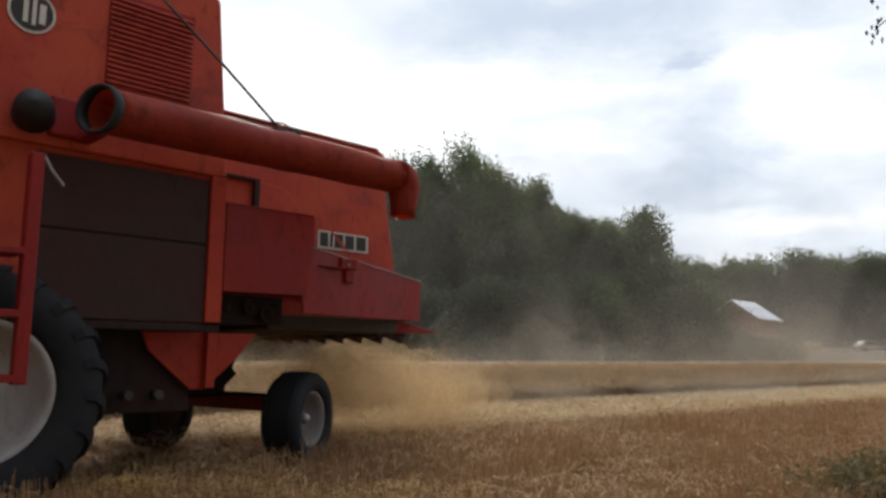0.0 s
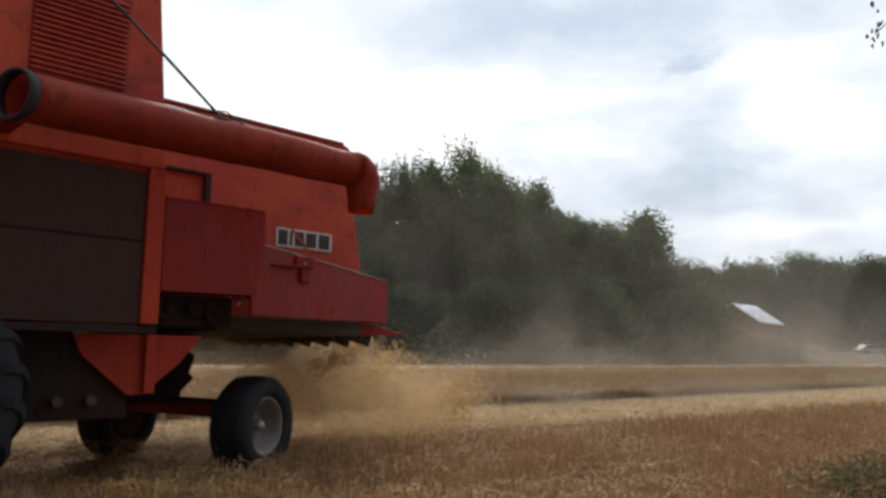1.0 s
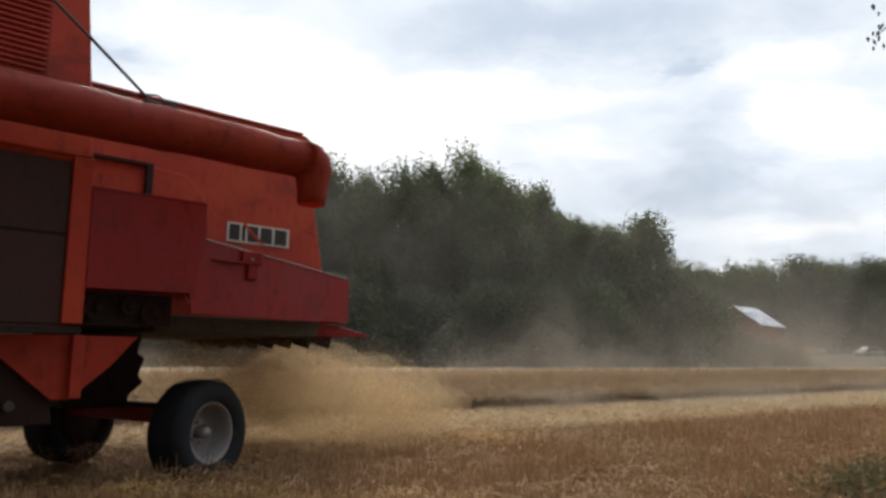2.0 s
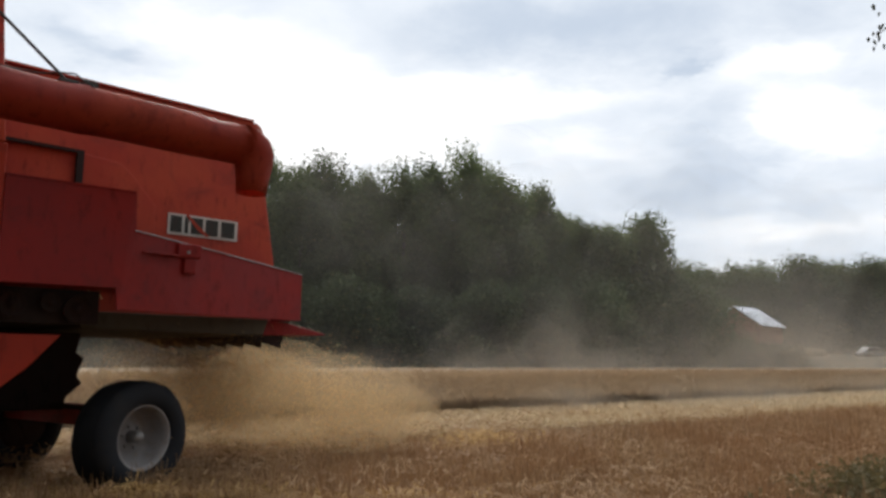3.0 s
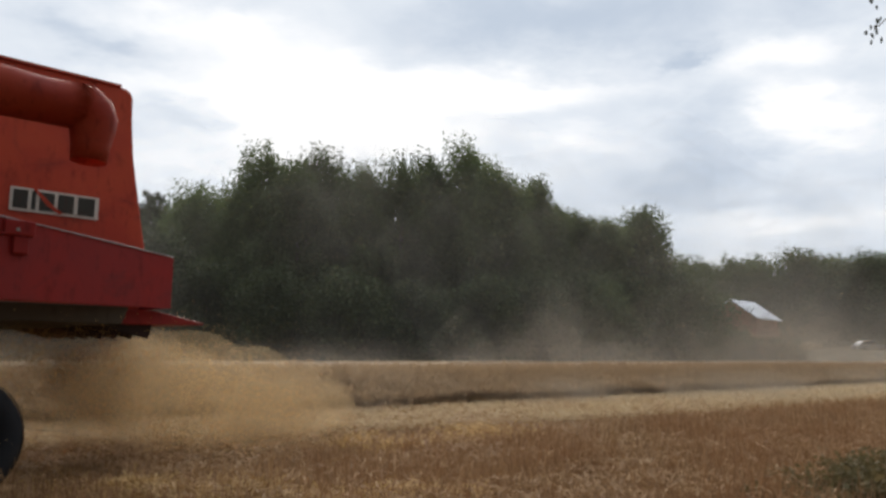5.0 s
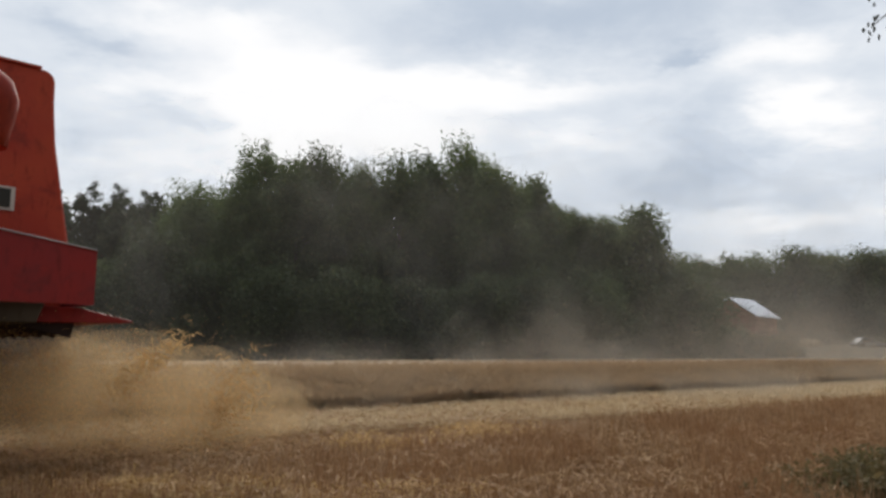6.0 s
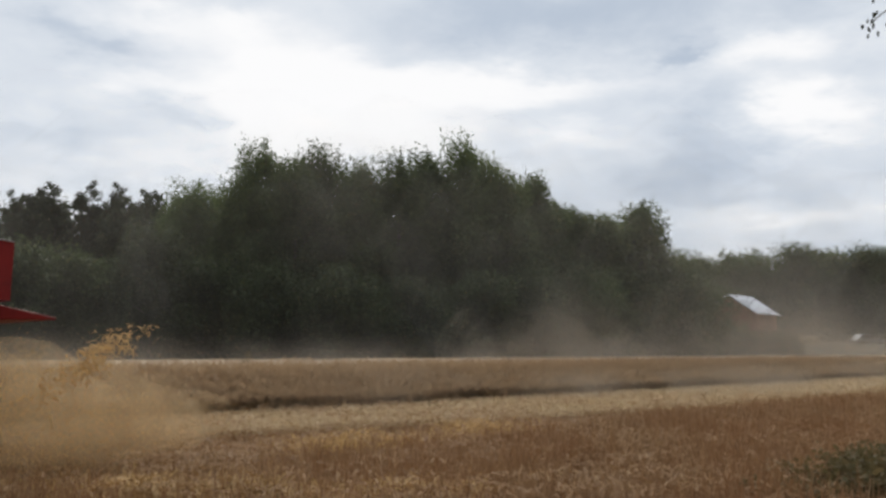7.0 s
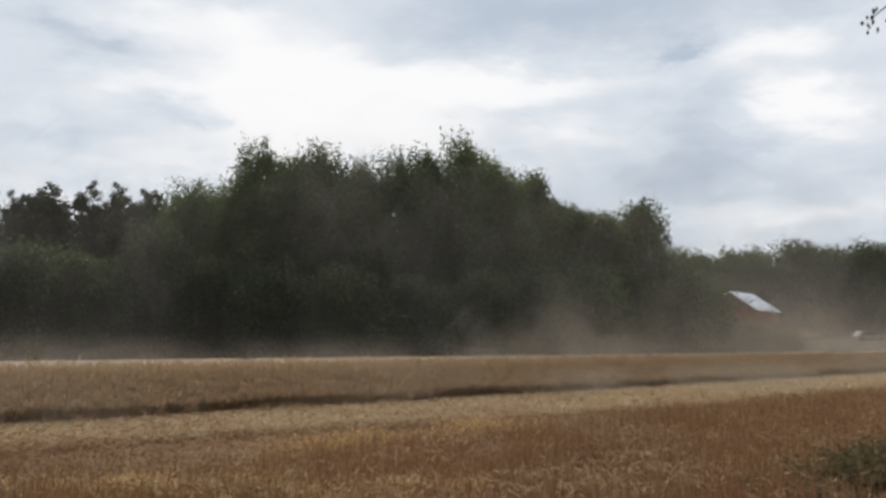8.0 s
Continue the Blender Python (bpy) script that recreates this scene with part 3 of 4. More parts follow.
# ---- the shed across the field ----
def make_shed():
    shed = tagged(new("shed"), "small red brick shed with a pale sheet metal roof", "shed")
    shed.matrix_world = pose(33.2, 82.8, 0, 0, 0, -43)
    L, W, E, R = 3.2, 2.6, 4.95, 6.75       # half length, half width, eaves, ridge
    bm = bmesh.new()
    slab(bm, [(-W, 0), (W, 0), (W, E), (0, R), (-W, E)], -L, L)
    part("wall", bm, BRICK, shed)
    bm = bmesh.new()
    slab(bm, [(0, R + 0.02), (W + 0.35, E - 0.28), (W + 0.35, E - 0.2), (0, R + 0.12)], -L - 0.3, L + 0.3)
    roof = part("roof", bm, SHEET, shed, "pale corrugated metal roof sheet")
    bm = bmesh.new()
    slab(bm, [(-0.01, R + 0.02), (-W - 0.35, E - 0.28), (-W - 0.35, E - 0.2), (-0.01, R + 0.12)], -L - 0.3, L + 0.3)
    part("roof", bm, SHEET, shed, "pale corrugated metal roof sheet")


def brick_material():
    m, n, bsdf = material("weathered_brick")
    p = spot(n)
    col = n.mix(n.ramp(n.noise(p, 4.0, 5.0, 0.7), 0.35, 0.65), rgb(0.22, 0.09, 0.06), rgb(0.30, 0.14, 0.09))
    n.put(bsdf, "Base Color", col); n.put(bsdf, "Roughness", 0.9)
    bump(n, bsdf, n.noise(p, 12.0, 3.0), 0.5, 0.02)
    return m


BRICK = brick_material()
SHEET = painted("pale_sheet_metal", rgb(0.72, 0.74, 0.78), rgb(0.64, 0.66, 0.70), rgb(0.4, 0.38, 0.36), 0.4, 0.3, 0.2)
make_shed()


# ---- on the meadow by the wood ----
def make_car(x, y, z, turn):
    car = tagged(new("car"), "small pale car parked on the far meadow", "car")
    car.matrix_world = pose(x, y, z, 0, 0, turn)
    bm = bmesh.new()
    slab(bm, [(-1.9, 0.35), (1.9, 0.35), (1.95, 0.7), (1.2, 0.86), (-1.6, 0.9), (-1.95, 0.75)], -0.78, 0.78, 0.06)
    part("body", bm, CAR_PAINT, car)
    bm = bmesh.new()
    slab(bm, [(0.85, 0.88), (0.3, 1.38), (-1.0, 1.40), (-1.6, 0.9)], -0.68, 0.68, 0.05)
    part("cabin", bm, CAR_PAINT, car)
    for side in (-1, 1):
        bm = bmesh.new()
        slab(bm, [(0.62, 0.92), (0.22, 1.3), (-0.92, 1.32), (-1.35, 0.94)], side * 0.69, side * 0.70)
        part("window", bm, BLACK, car, "dark car window")
        for wx in (-1.2, 1.2):
            bm = bmesh.new()
            lathe(bm, [(0.0, 0.0), (0.2, 0.0), (0.3, 0.02), (0.31, -0.18), (0.0, -0.18)], (wx, side * 0.8, 0.31), (0, side, 0), 20)
            part("wheel", bm, RUBBER, car)


def make_bale(x, y, z, turn):
    rng = np.random.default_rng(int(x * 10))
    bm = bmesh.new()
    r = lathe(bm, [(0.0, -0.62), (0.55, -0.62), (0.66, -0.56), (0.68, 0.0), (0.66, 0.56), (0.55, 0.62), (0.0, 0.62)], (0, 0, 0.64), (0, 1, 0), 28)
    for v in bm.verts:
        v.co += Vector(rng.normal(0, 0.012, 3))
    b = part("round_bale", bm, BALE, None)
    b.matrix_world = pose(x, y, z, 0, 0, turn)
    tagged(b, "pale round straw bale lying on the meadow", "bale", group="bales on the meadow")


BALE = painted("baled_straw", rgb(0.42, 0.33, 0.2), rgb(0.34, 0.26, 0.15), rgb(0.25, 0.18, 0.1), 0.9, 0.5)
CAR_PAINT = painted("pale_car_paint", rgb(0.24, 0.24, 0.24), rgb(0.2, 0.2, 0.2), rgb(0.2, 0.18, 0.15), 0.4, 0.3)
make_car(52.0, 92.0, 1.45, 8)
for bx, by in ((44.6, 92.0), (46.2, 93.5)):
    make_bale(bx, by, 1.3, 30)



# ---- the combine harvester; x forward, y to its left, z up, from under the near rear wheel ----
K = 0.88
combine = tagged(new("combine_harvester"), "old faded red combine harvester driving over stubble", "combine harvester")


def cpart(name, bm, mat, parent=None, label=""):
    bm.transform(Matrix.Scale(K, 4))
    return part(name, bm, mat, parent or combine, label)


def arc(cx, cz, r, a0, a1, n=6):
    return [(cx + r * math.cos(radians(a)), cz + r * math.sin(radians(a))) for a in np.linspace(a0, a1, n)]


def make_body():
    bm = bmesh.new()
    slab(bm, [(1.26, 1.29), (4.3, 1.29), (4.3, 2.96), (1.30, 2.96)], -3.0, 0.545, 0.012)
    cpart("body", bm, RED)
    bm = bmesh.new()
    box(bm, 1.262, 1.395, 0.55, 0.595, 1.29, 2.44, 0.008)
    cpart("corner_post", bm, RED_ORANGE, None, "bright orange red upright post")
    for z0, z1 in ((1.285, 1.875), (1.895, 2.40)):
        bm = bmesh.new()
        box(bm, 1.40, 2.66, 0.55, 0.572, z0, z1, 0.008)
        cpart("side_panel", bm, BROWN, None, "dark grimy brown side panel")
    bm = bmesh.new()
    box(bm, 1.40, 2.66, 0.548, 0.562, 1.87, 1.90)
    cpart("panel_seam", bm, GRIME_SHADE, None, "dark seam between the side panels")
    bm = bmesh.new()
    box(bm, 1.26, 3.0, 0.50, 0.57, 1.22, 1.275, 0.006)
    cpart("sill", bm, GRIME_SHADE)
    # engine housing on top, its rear leaning slightly forward
    bm = bmesh.new()
    slab(bm, [(1.275, 2.44)] + [(4.2, 2.44), (4.2, 3.92)] + arc(1.49, 3.83, 0.09, 90, 180)[0:], -2.5, 0.60, 0.012)
    tower = cpart("engine_housing", bm, RED)
    for i in range(17):
        z = 2.99 + i * 0.0395
        bm = bmesh.new()
        slab(bm, [(1.63, z), (2.26, z), (2.26, z + 0.012), (1.63, z + 0.012)], 0.598, 0.625)
        for v in bm.verts:
            if v.co.y > 0.61:
                v.co.z -= 0.018
        cpart("slat", bm, RED, tower)
    # no opening is cut: a darker red sheet stands for shade between slats
    bm = bmesh.new()
    box(bm, 1.62, 2.27, 0.602, 0.606, 2.965, 3.66)
    cpart("vent_opening", bm, RED_DEEP, tower, "darker red sheet standing for shade behind the louvre")
    # round emblem, drawn with plain bars
    bm = bmesh.new()
    r = lathe(bm, [(0.15, 0.0), (0.15, 0.008)], (2.775, 0.602, 3.325), (0, 1, 0), 40)
    bm.faces.new(r[1])
    em = cpart("emblem", bm, WHITE, tower, "round dark emblem with a pale ring")
    bm = bmesh.new()
    r = lathe(bm, [(0.132, 0.0), (0.132, 0.006)], (2.775, 0.608, 3.325), (0, 1, 0), 40)
    bm.faces.new(r[1])
    bm.transform(Matrix.Identity(4))
    cpart("emblem_field", bm, DECAL_DARK, tower)
    for x0, x1, z0, z1 in ((2.80, 2.83, 3.24, 3.40), (2.75, 2.775, 3.23, 3.41), (2.69, 2.73, 3.25, 3.39)):
        bm = bmesh.new()
        box(bm, x0, x1, 0.615, 0.618, z0, z1)
        cpart("emblem_bar", bm, WHITE, tower)


def make_hood():
    # the straw walker hood
    rear = [(-1.16, 1.45), (-1.126, 1.89), (-0.985, 2.64), (-0.955, 2.95)]
    top = arc(-0.86, 3.12, 0.09, 180, 90, 6)
    bm = bmesh.new()
    slab(bm, [(1.27, 1.32)] + [(-1.0, 1.32)] + rear + top + [(1.30, 3.20)], -2.85, -0.075, 0.02)
    hood = cpart("straw_hood", bm, RED)
    bm = bmesh.new()
    slab(bm, [(-0.84, 3.205), (1.29, 3.205), (1.29, 3.225), (-0.84, 3.225)], -0.16, -0.06)
    cpart("hood_lip", bm, RED, hood)
    # access cover with a sloped corner; a dark strip stands for the shaded gap above
    bm = bmesh.new()
    slab(bm, [(1.27, 1.6), (0.0, 1.6), (0.02, 2.30), (0.22, 2.52), (0.32, 2.60), (0.55, 2.62), (1.27, 2.62)], -0.07, -0.045, 0.006)
    cpart("access_cover", bm, RED, hood)
    bm = bmesh.new()
    slab(bm, [(0.61, 2.36), (0.66, 2.36), (0.66, 2.612), (1.25, 2.612), (1.25, 2.636), (0.61, 2.636)], -0.044, 0.0)
    cpart("cover_bracket", bm, GRIME_SHADE, hood, "dark strip standing for the shaded gap over the cover")
    # name plate, its lettering as plain bars
    bm = bmesh.new()
    slab(bm, [(-0.73, 2.085), (-0.10, 2.085), (-0.10, 2.262), (-0.73, 2.262)], -0.072, -0.066)
    plate = cpart("name_plate", bm, WHITE, hood, "off-white plate with dark bars")
    for x0, x1, z0, z1 in ((-0.22, -0.12, 2.105, 2.245), (-0.275, -0.245, 2.105, 2.245), (-0.405, -0.30, 2.105, 2.245), (-0.545, -0.43, 2.105, 2.245), (-0.70, -0.575, 2.105, 2.245)):
        bm = bmesh.new()
        box(bm, x0, x1, -0.064, -0.061, z0, z1)
        cpart("plate_bar", bm, DECAL_DARK, hood)
    bm = bmesh.new()
    slab(bm, [(-0.25, 2.262), (-0.275, 2.262), (-0.40, 2.15), (-0.47, 2.10), (-0.44, 2.09), (-0.35, 2.15)], -0.061, -0.0585)
    cpart("scuff", bm, RED, hood, "red paint smeared over the plate")
    # side shield: upright sheet in front, bent inwards to the tail
    def inward(x):
        return 0.60 if x > 0.42 else 0.60 - (0.42 - x) * 0.25
    outline = [(1.258, 1.54), (0.52, 1.55), (0.50, 1.40), (0.0, 1.40), (-1.255, 1.405), (-1.255, 1.815), (-0.4, 1.895), (0.40, 1.965), (0.42, 2.24), (1.258, 2.235)]
    bm = bmesh.new()
    a = [bm.verts.new((x, inward(x), z)) for x, z in outline]
    b = [bm.verts.new((x, inward(x) - 0.02, z)) for x, z in outline]
    cuts = ([0, 1, 8, 9], [1, 2, 3, 7, 8], [3, 4, 5, 6, 7])
    for q in cuts:
        bm.faces.new([a[i] for i in q]); bm.faces.new([b[i] for i in reversed(q)])
    for i in range(len(a)):
        bm.faces.new((a[i], b[i], b[(i + 1) % len(a)], a[(i + 1) % len(a)]))
    bmesh.ops.recalc_face_normals(bm, faces=bm.faces)
    shield = cpart("side_shield", bm, RED_DEEP, None, "deep red sheet metal side shield")
    bm = bmesh.new()
    slab(bm, [(1.258, 2.236), (0.42, 2.241), (0.42, 2.251), (1.258, 2.246)], 0.30, 0.605)
    cpart("top_flange", bm, RED_DEEP, shield)
    bm = bmesh.new()
    pipe(bm, [(0.41, 0.602, 1.968), (-0.4, 0.402, 1.898), (-1.25, 0.19, 1.818)], 0.005, 6)
    cpart("bright_edge", bm, STEEL, shield, "thin steel line along the edge of the sheet")
    bm = bmesh.new()
    box(bm, -0.13, 0.06, 0.45, 0.535, 1.82, 1.925, 0.01); box(bm, -0.10, 0.0, 0.45, 0.525, 1.70, 1.82, 0.01); box(bm, 0.06, 0.34, 0.50, 0.60, 1.815, 1.828, 0.004)
    cpart("latch", bm, RED_DEEP, shield)
    bm = bmesh.new()
    rod(bm, (-0.02, 0.52, 1.86), (-0.02, 0.55, 1.86), 0.012, 8)
    cpart("bolt", bm, STEEL, shield)
    bm = bmesh.new()
    box(bm, -1.255, -1.235, -2.7, 0.178, 1.405, 1.815, 0.004)
    cpart("tail_panel", bm, RED_DEEP)
    # straw deflector with guide vanes
    bm = bmesh.new()
    slab(bm, [(-0.80, 1.40), (-1.20, 1.385), (-1.60, 1.30), (-1.60, 1.285), (-0.95, 1.27), (-0.80, 1.29)], -2.6, 0.07, 0.006)
    cpart("straw_deflector", bm, RED_DEEP)
    for i in range(8):
        y = 0.02 - i * 0.34
        bm = bmesh.new()
        slab(bm, [(-0.62, 1.30), (-1.18, 1.285), (-1.15, 1.16)], y, y + 0.012)
        cpart("guide_vane", bm, GRIME_SHADE, None, "dark triangular guide vane")
    bm = bmesh.new()
    slab(bm, [(0.62, 1.27), (-0.85, 1.26), (-0.9, 1.40), (0.62, 1.40)], -2.6, 0.25, 0.01)
    cpart("chopper_housing", bm, HOUSING, None, "dusty olive brown chopper housing")
    bm = bmesh.new()
    box(bm, 0.52, 1.25, -2.5, 0.30, 1.30, 1.54)
    cpart("drive_housing", bm, GRIME_SHADE)
    for x, z, r in ((1.10, 1.42, 0.09), (0.86, 1.44, 0.07), (0.68, 1.40, 0.10)):
        bm = bmesh.new()
        lathe(bm, [(0.0, 0.0), (r * 0.3, 0.0), (r * 0.3, -0.02), (r * 0.8, -0.02), (r, 0.0), (r, -0.05), (0.0, -0.05)], (x, 0.38, z), (0, 1, 0), 20)
        cpart("pulley", bm, GRIME_SHADE, None, "greasy belt pulley")


def make_auger():
    y, z, r = 0.95, 2.655, 0.155
    bm = bmesh.new()
    xs = np.linspace(2.42, -0.22, 26)
    pts = [(x, y, z) for x in xs]
    rings = pipe(bm, pts, [r * (1 + (0.05 if 0.86 < x < 0.96 else 0.0)) for x in xs], 28)
    for v in bm.verts:        # dents in the sheet
        if v.co.x > 2.2:
            v.co.x -= (v.co.y - y) * 0.4
        k = noise.noise((v.co.x * 2.2, v.co.y * 3, v.co.z * 3))
        v.co.z += 0.012 * k
        if v.co.z > z:
            v.co.z -= 0.014 * math.exp(-((v.co.x - 0.02) / 0.12) ** 2) + 0.008 * math.exp(-((v.co.x - 1.15) / 0.15) ** 2)
    bmesh.ops.solidify(bm, geom=bm.faces[:], thickness=0.012)
    tube = cpart("unloading_auger", bm, RED, None, "dented red unloading auger tube")
    bm = bmesh.new()
    pipe(bm, [(-0.20, y, z), (-0.25, y, z - 0.005), (-0.285, y, z - 0.03), (-0.305, y, z - 0.08), (-0.305, y, z - 0.15), (-0.30, y, z - 0.25), (-0.295, y, z - 0.36)], [0.156, 0.156, 0.156, 0.152, 0.14, 0.122, 0.112], 24)
    bmesh.ops.solidify(bm, geom=bm.faces[:], thickness=0.012)
    cpart("spout", bm, RED, tube, "curved red discharge spout")
    bm = bmesh.new()
    lathe(bm, [(0.160, -0.05), (0.172, -0.01), (0.170, 0.015), (0.150, 0.012), (0.146, -0.05)], (2.425, y, z), (1, 0, 0), 28, True)
    for v in bm.verts:      # cut aslant, facing outwards
        v.co.x -= (v.co.y - y) * 0.4
    cpart("collar", bm, BLACK, tube, "black rubber collar at the open end")
    # a black disc stands for the unlit inside of the tube
    bm = bmesh.new()
    r2 = lathe(bm, [(0.142, 0), (0.140, 0.005)], (2.22, y, z), (1, 0, 0), 28)
    bm.faces.new(r2[1])
    for v in bm.verts:
        v.co.x -= (v.co.y - y) * 0.4
    cpart("inner_flight", bm, BLACK, tube)
    bm = bmesh.new()
    lathe(bm, [(0.0, 0.13), (0.08, 0.115), (0.112, 0.05), (0.125, -0.02), (0.135, -0.12), (0.0, -0.12)], (2.765, 0.80, 2.615), (0.25, 0.9, 0.1), 14)
    cpart("rubber_cap", bm, BLACK, None, "black domed rubber cap")
    bm = bmesh.new()
    box(bm, 2.40, 2.62, 0.55, 0.66, 2.50, 2.78, 0.02); box(bm, 2.34, 2.44, 0.6, 0.93, 2.49, 2.53, 0.006)
    cpart("auger_bracket", bm, RED_DEEP)
    bm = bmesh.new()
    box(bm, 0.86, 0.95, 0.90, 1.0, 2.79, 2.85, 0.008)
    box(bm, 0.98, 1.10, 0.92, 1.0, 2.79, 2.825, 0.01)
    rod(bm, (0.90, 0.88, 2.80), (0.90, 0.88, 2.87), 0.012)
    pipe(bm, [(0.905, y + 0.164 * math.cos(a), z + 0.164 * math.sin(a)) for a in np.linspace(0.9, 2.3, 12)], 0.009, 6)
    cpart("clamp", bm, ROPE, tube, "dark wire clamp on top of the tube")
    bm = bmesh.new()
    pipe(bm, [(1.06, 0.99, 2.815), (1.494, 0.90, 3.215), (1.92, 0.80, 3.601), (2.45, 0.68, 4.08)], 0.011, 6)
    cpart("stay_rope", bm, ROPE, None, "taut steel stay rope")
    bm = bmesh.new()
    pipe(bm, [(0.92, 0.95, 2.84), (1.0, 0.96, 2.88), (1.08, 0.95, 2.87), (1.2, 0.95, 2.83), (1.6, 0.94, 2.82)], 0.006, 5)
    cpart("loose_wire", bm, ROPE)


def make_chassis():
    bm = bmesh.new()
    slab(bm, [(0.76, 1.22), (1.75, 1.22), (1.69, 1.07), (1.34, 0.77), (1.22, 0.77), (0.95, 1.0)], 0.26, 0.30, 0.006)
    slab(bm, [(1.16, 0.78), (1.24, 0.78), (1.24, 1.22), (1.16, 1.22)], 0.30, 0.36, 0.006)
    cpart("gusset", bm, RED_ORANGE, None, "orange red triangular gusset plate")
    bm = bmesh.new()
    slab(bm, [(1.30, 0.60), (3.4, 0.60), (3.4, 1.25), (1.75, 1.25), (1.34, 0.85)], -2.4, 0.24, 0.01)
    cpart("chassis", bm, GRIME_SHADE, None, "oily dark chassis plates")
    for x in (1.83, 1.60):
        bm = bmesh.new()
        rod(bm, (x, 0.24, 0.74), (x, 0.34, 0.74), 0.035, 12)
        cpart("bolt", bm, ROPE)
    bm = bmesh.new()
    slab(bm, [(-0.09, 0.50), (0.10, 0.50), (0.10, 0.66), (-0.09, 0.66)], -2.1, -0.30, 0.012)
    for v in bm.verts:          # the beam stands slightly askew under the machine
        v.co.x -= 0.2 * v.co.y
    axle = cpart("rear_axle", bm, RED_DEEP, None, "dirty red rear axle beam")
    bm = bmesh.new()
    slab(bm, [(0.30, 0.62), (0.85, 0.62), (0.95, 0.9), (0.95, 1.28), (0.20, 1.28), (0.24, 1.1), (0.17, 1.06), (0.22, 0.9), (0.17, 0.84), (0.30, 0.72)], -1.75, -1.0, 0.02)
    cpart("axle_pivot", bm, GRIME_SHADE, axle)
    bm = bmesh.new()
    rod(bm, (0.26, -0.3, 0.66), (0.62, -2.1, 0.66), 0.02)
    cpart("tie_rod", bm, GRIME_SHADE, axle)
    # boarding ladder by the front wheel
    bm = bmesh.new()
    box(bm, 2.71, 2.79, 0.84, 0.93, 0.86, 2.3, 0.008)
    ladder = cpart("ladder", bm, RED_DEEP, None, "red boarding ladder with broad steps")
    bm = bmesh.new()
    box(bm, 3.28, 3.33, 0.86, 0.93, 0.86, 2.3, 0.006)
    cpart("ladder_rail", bm, RED_DEEP, ladder)
    for z in (0.875, 1.265, 1.65):
        bm = bmesh.new()
        box(bm, 2.78, 3.28, 0.66, 0.93, z, z + 0.045, 0.005)
        cpart("step", bm, RED_DEEP, ladder)
    bm = bmesh.new()
    pipe(bm, [(2.72, 0.9, 2.3), (2.66, 0.9, 2.2), (2.58, 0.88, 2.12)], 0.014, 8)
    cpart("handrail", bm, STEEL, ladder)


def make_wheel(name, radius, width, rim, lugs, label):
    """A wheel about its own axle, which lies along y; its outer side is +y."""
    hub = bmesh.new()
    lathe(hub, [(0.0, 0.01), (0.03, 0.01), (0.042, -0.01), (0.045, -0.15), (0.0, -0.15)], (0, 0, 0), (0, 1, 0), 20)
    wheel = part(name, hub, STEEL, combine, label)
    w = width / 2
    bm = bmesh.new()
    s = radius - rim
    lathe(bm, [(rim, w * 0.78), (rim + s * 0.10, w * 0.92), (rim + s * 0.45, w), (rim + s * 0.78, w * 0.93), (rim + s * 0.94, w * 0.72), (radius, w * 0.35), (radius, -w * 0.35),
               (rim + s * 0.94, -w * 0.72), (rim + s * 0.78, -w * 0.93), (rim + s * 0.45, -w), (rim, -w * 0.78)], (0, -w * 0.5, 0), (0, 1, 0), 56, True)
    tyre = part("tyre", bm, RUBBER, wheel)
    bm = bmesh.new()
    if lugs:
        for side in (1, -1):
            for i in range(lugs):
                a0 = 2 * math.pi * (i + (0.5 if side < 0 else 0)) / lugs
                q = []
                for t, rr in ((0.0, radius + 0.035), (0.5, radius + 0.035), (0.85, radius * 0.985), (1.02, radius * 0.9)):
                    for da in (-0.045, 0.045):
                        for hh in (0.0, -0.06):
                            a = a0 + da + t * 0.26
                            q.append(bm.verts.new(((rr + hh) * math.sin(a), side * t * w - w * 0.5, (rr + hh) * math.cos(a))))
                for j in range(3):
                    b = j * 4
                    for quad in ((0, 2, 6, 4), (0, 4, 5, 1), (2, 3, 7, 6), (1, 5, 7, 3)):
                        bm.faces.new([q[b + k] for k in quad])
                bm.faces.new((q[12], q[14], q[15], q[13])); bm.faces.new((q[0], q[1], q[3], q[2]))
    else:
        for k in range(5):
            lathe(bm, [(radius + 0.006, -0.012), (radius + 0.006, 0.012)], (0, -w * 0.5 + (k - 2) * w * 0.28, 0), (0, 1, 0), 56)
    part("tread", bm, RUBBER, wheel)
    bm = bmesh.new()
    lathe(bm, [(rim * 1.03, w * 0.72), (rim * 1.0, w * 0.80), (rim * 0.93, w * 0.76), (rim * 0.90, w * 0.40), (rim * 0.86, -w * 0.1), (rim * 0.70, -w * 0.30), (rim * 0.45, -w * 0.12),
               (rim * 0.25, -w * 0.06), (0.0, -w * 0.06)], (0, -w * 0.5, 0), (0, 1, 0), 48)
    disc = part("rim", bm, RIM_PALE if lugs else RIM, wheel, "dusty pale wheel rim")
    # dark disc added to close the wheel's open inner side
    bm = bmesh.new()
    lathe(bm, [(0.0, -w * 0.66), (rim * 0.5, -w * 0.66), (rim * 1.01, -w * 0.74), (rim * 1.01, -w * 0.70), (0.0, -w * 0.60)], (0, -w * 0.5, 0), (0, 1, 0), 32)
    part("brake_drum", bm, GRIME_SHADE, wheel, "dark disc closing the inner side of the wheel")
    for i in range(6):
        a = 2 * math.pi * i / 6
        bm = bmesh.new()
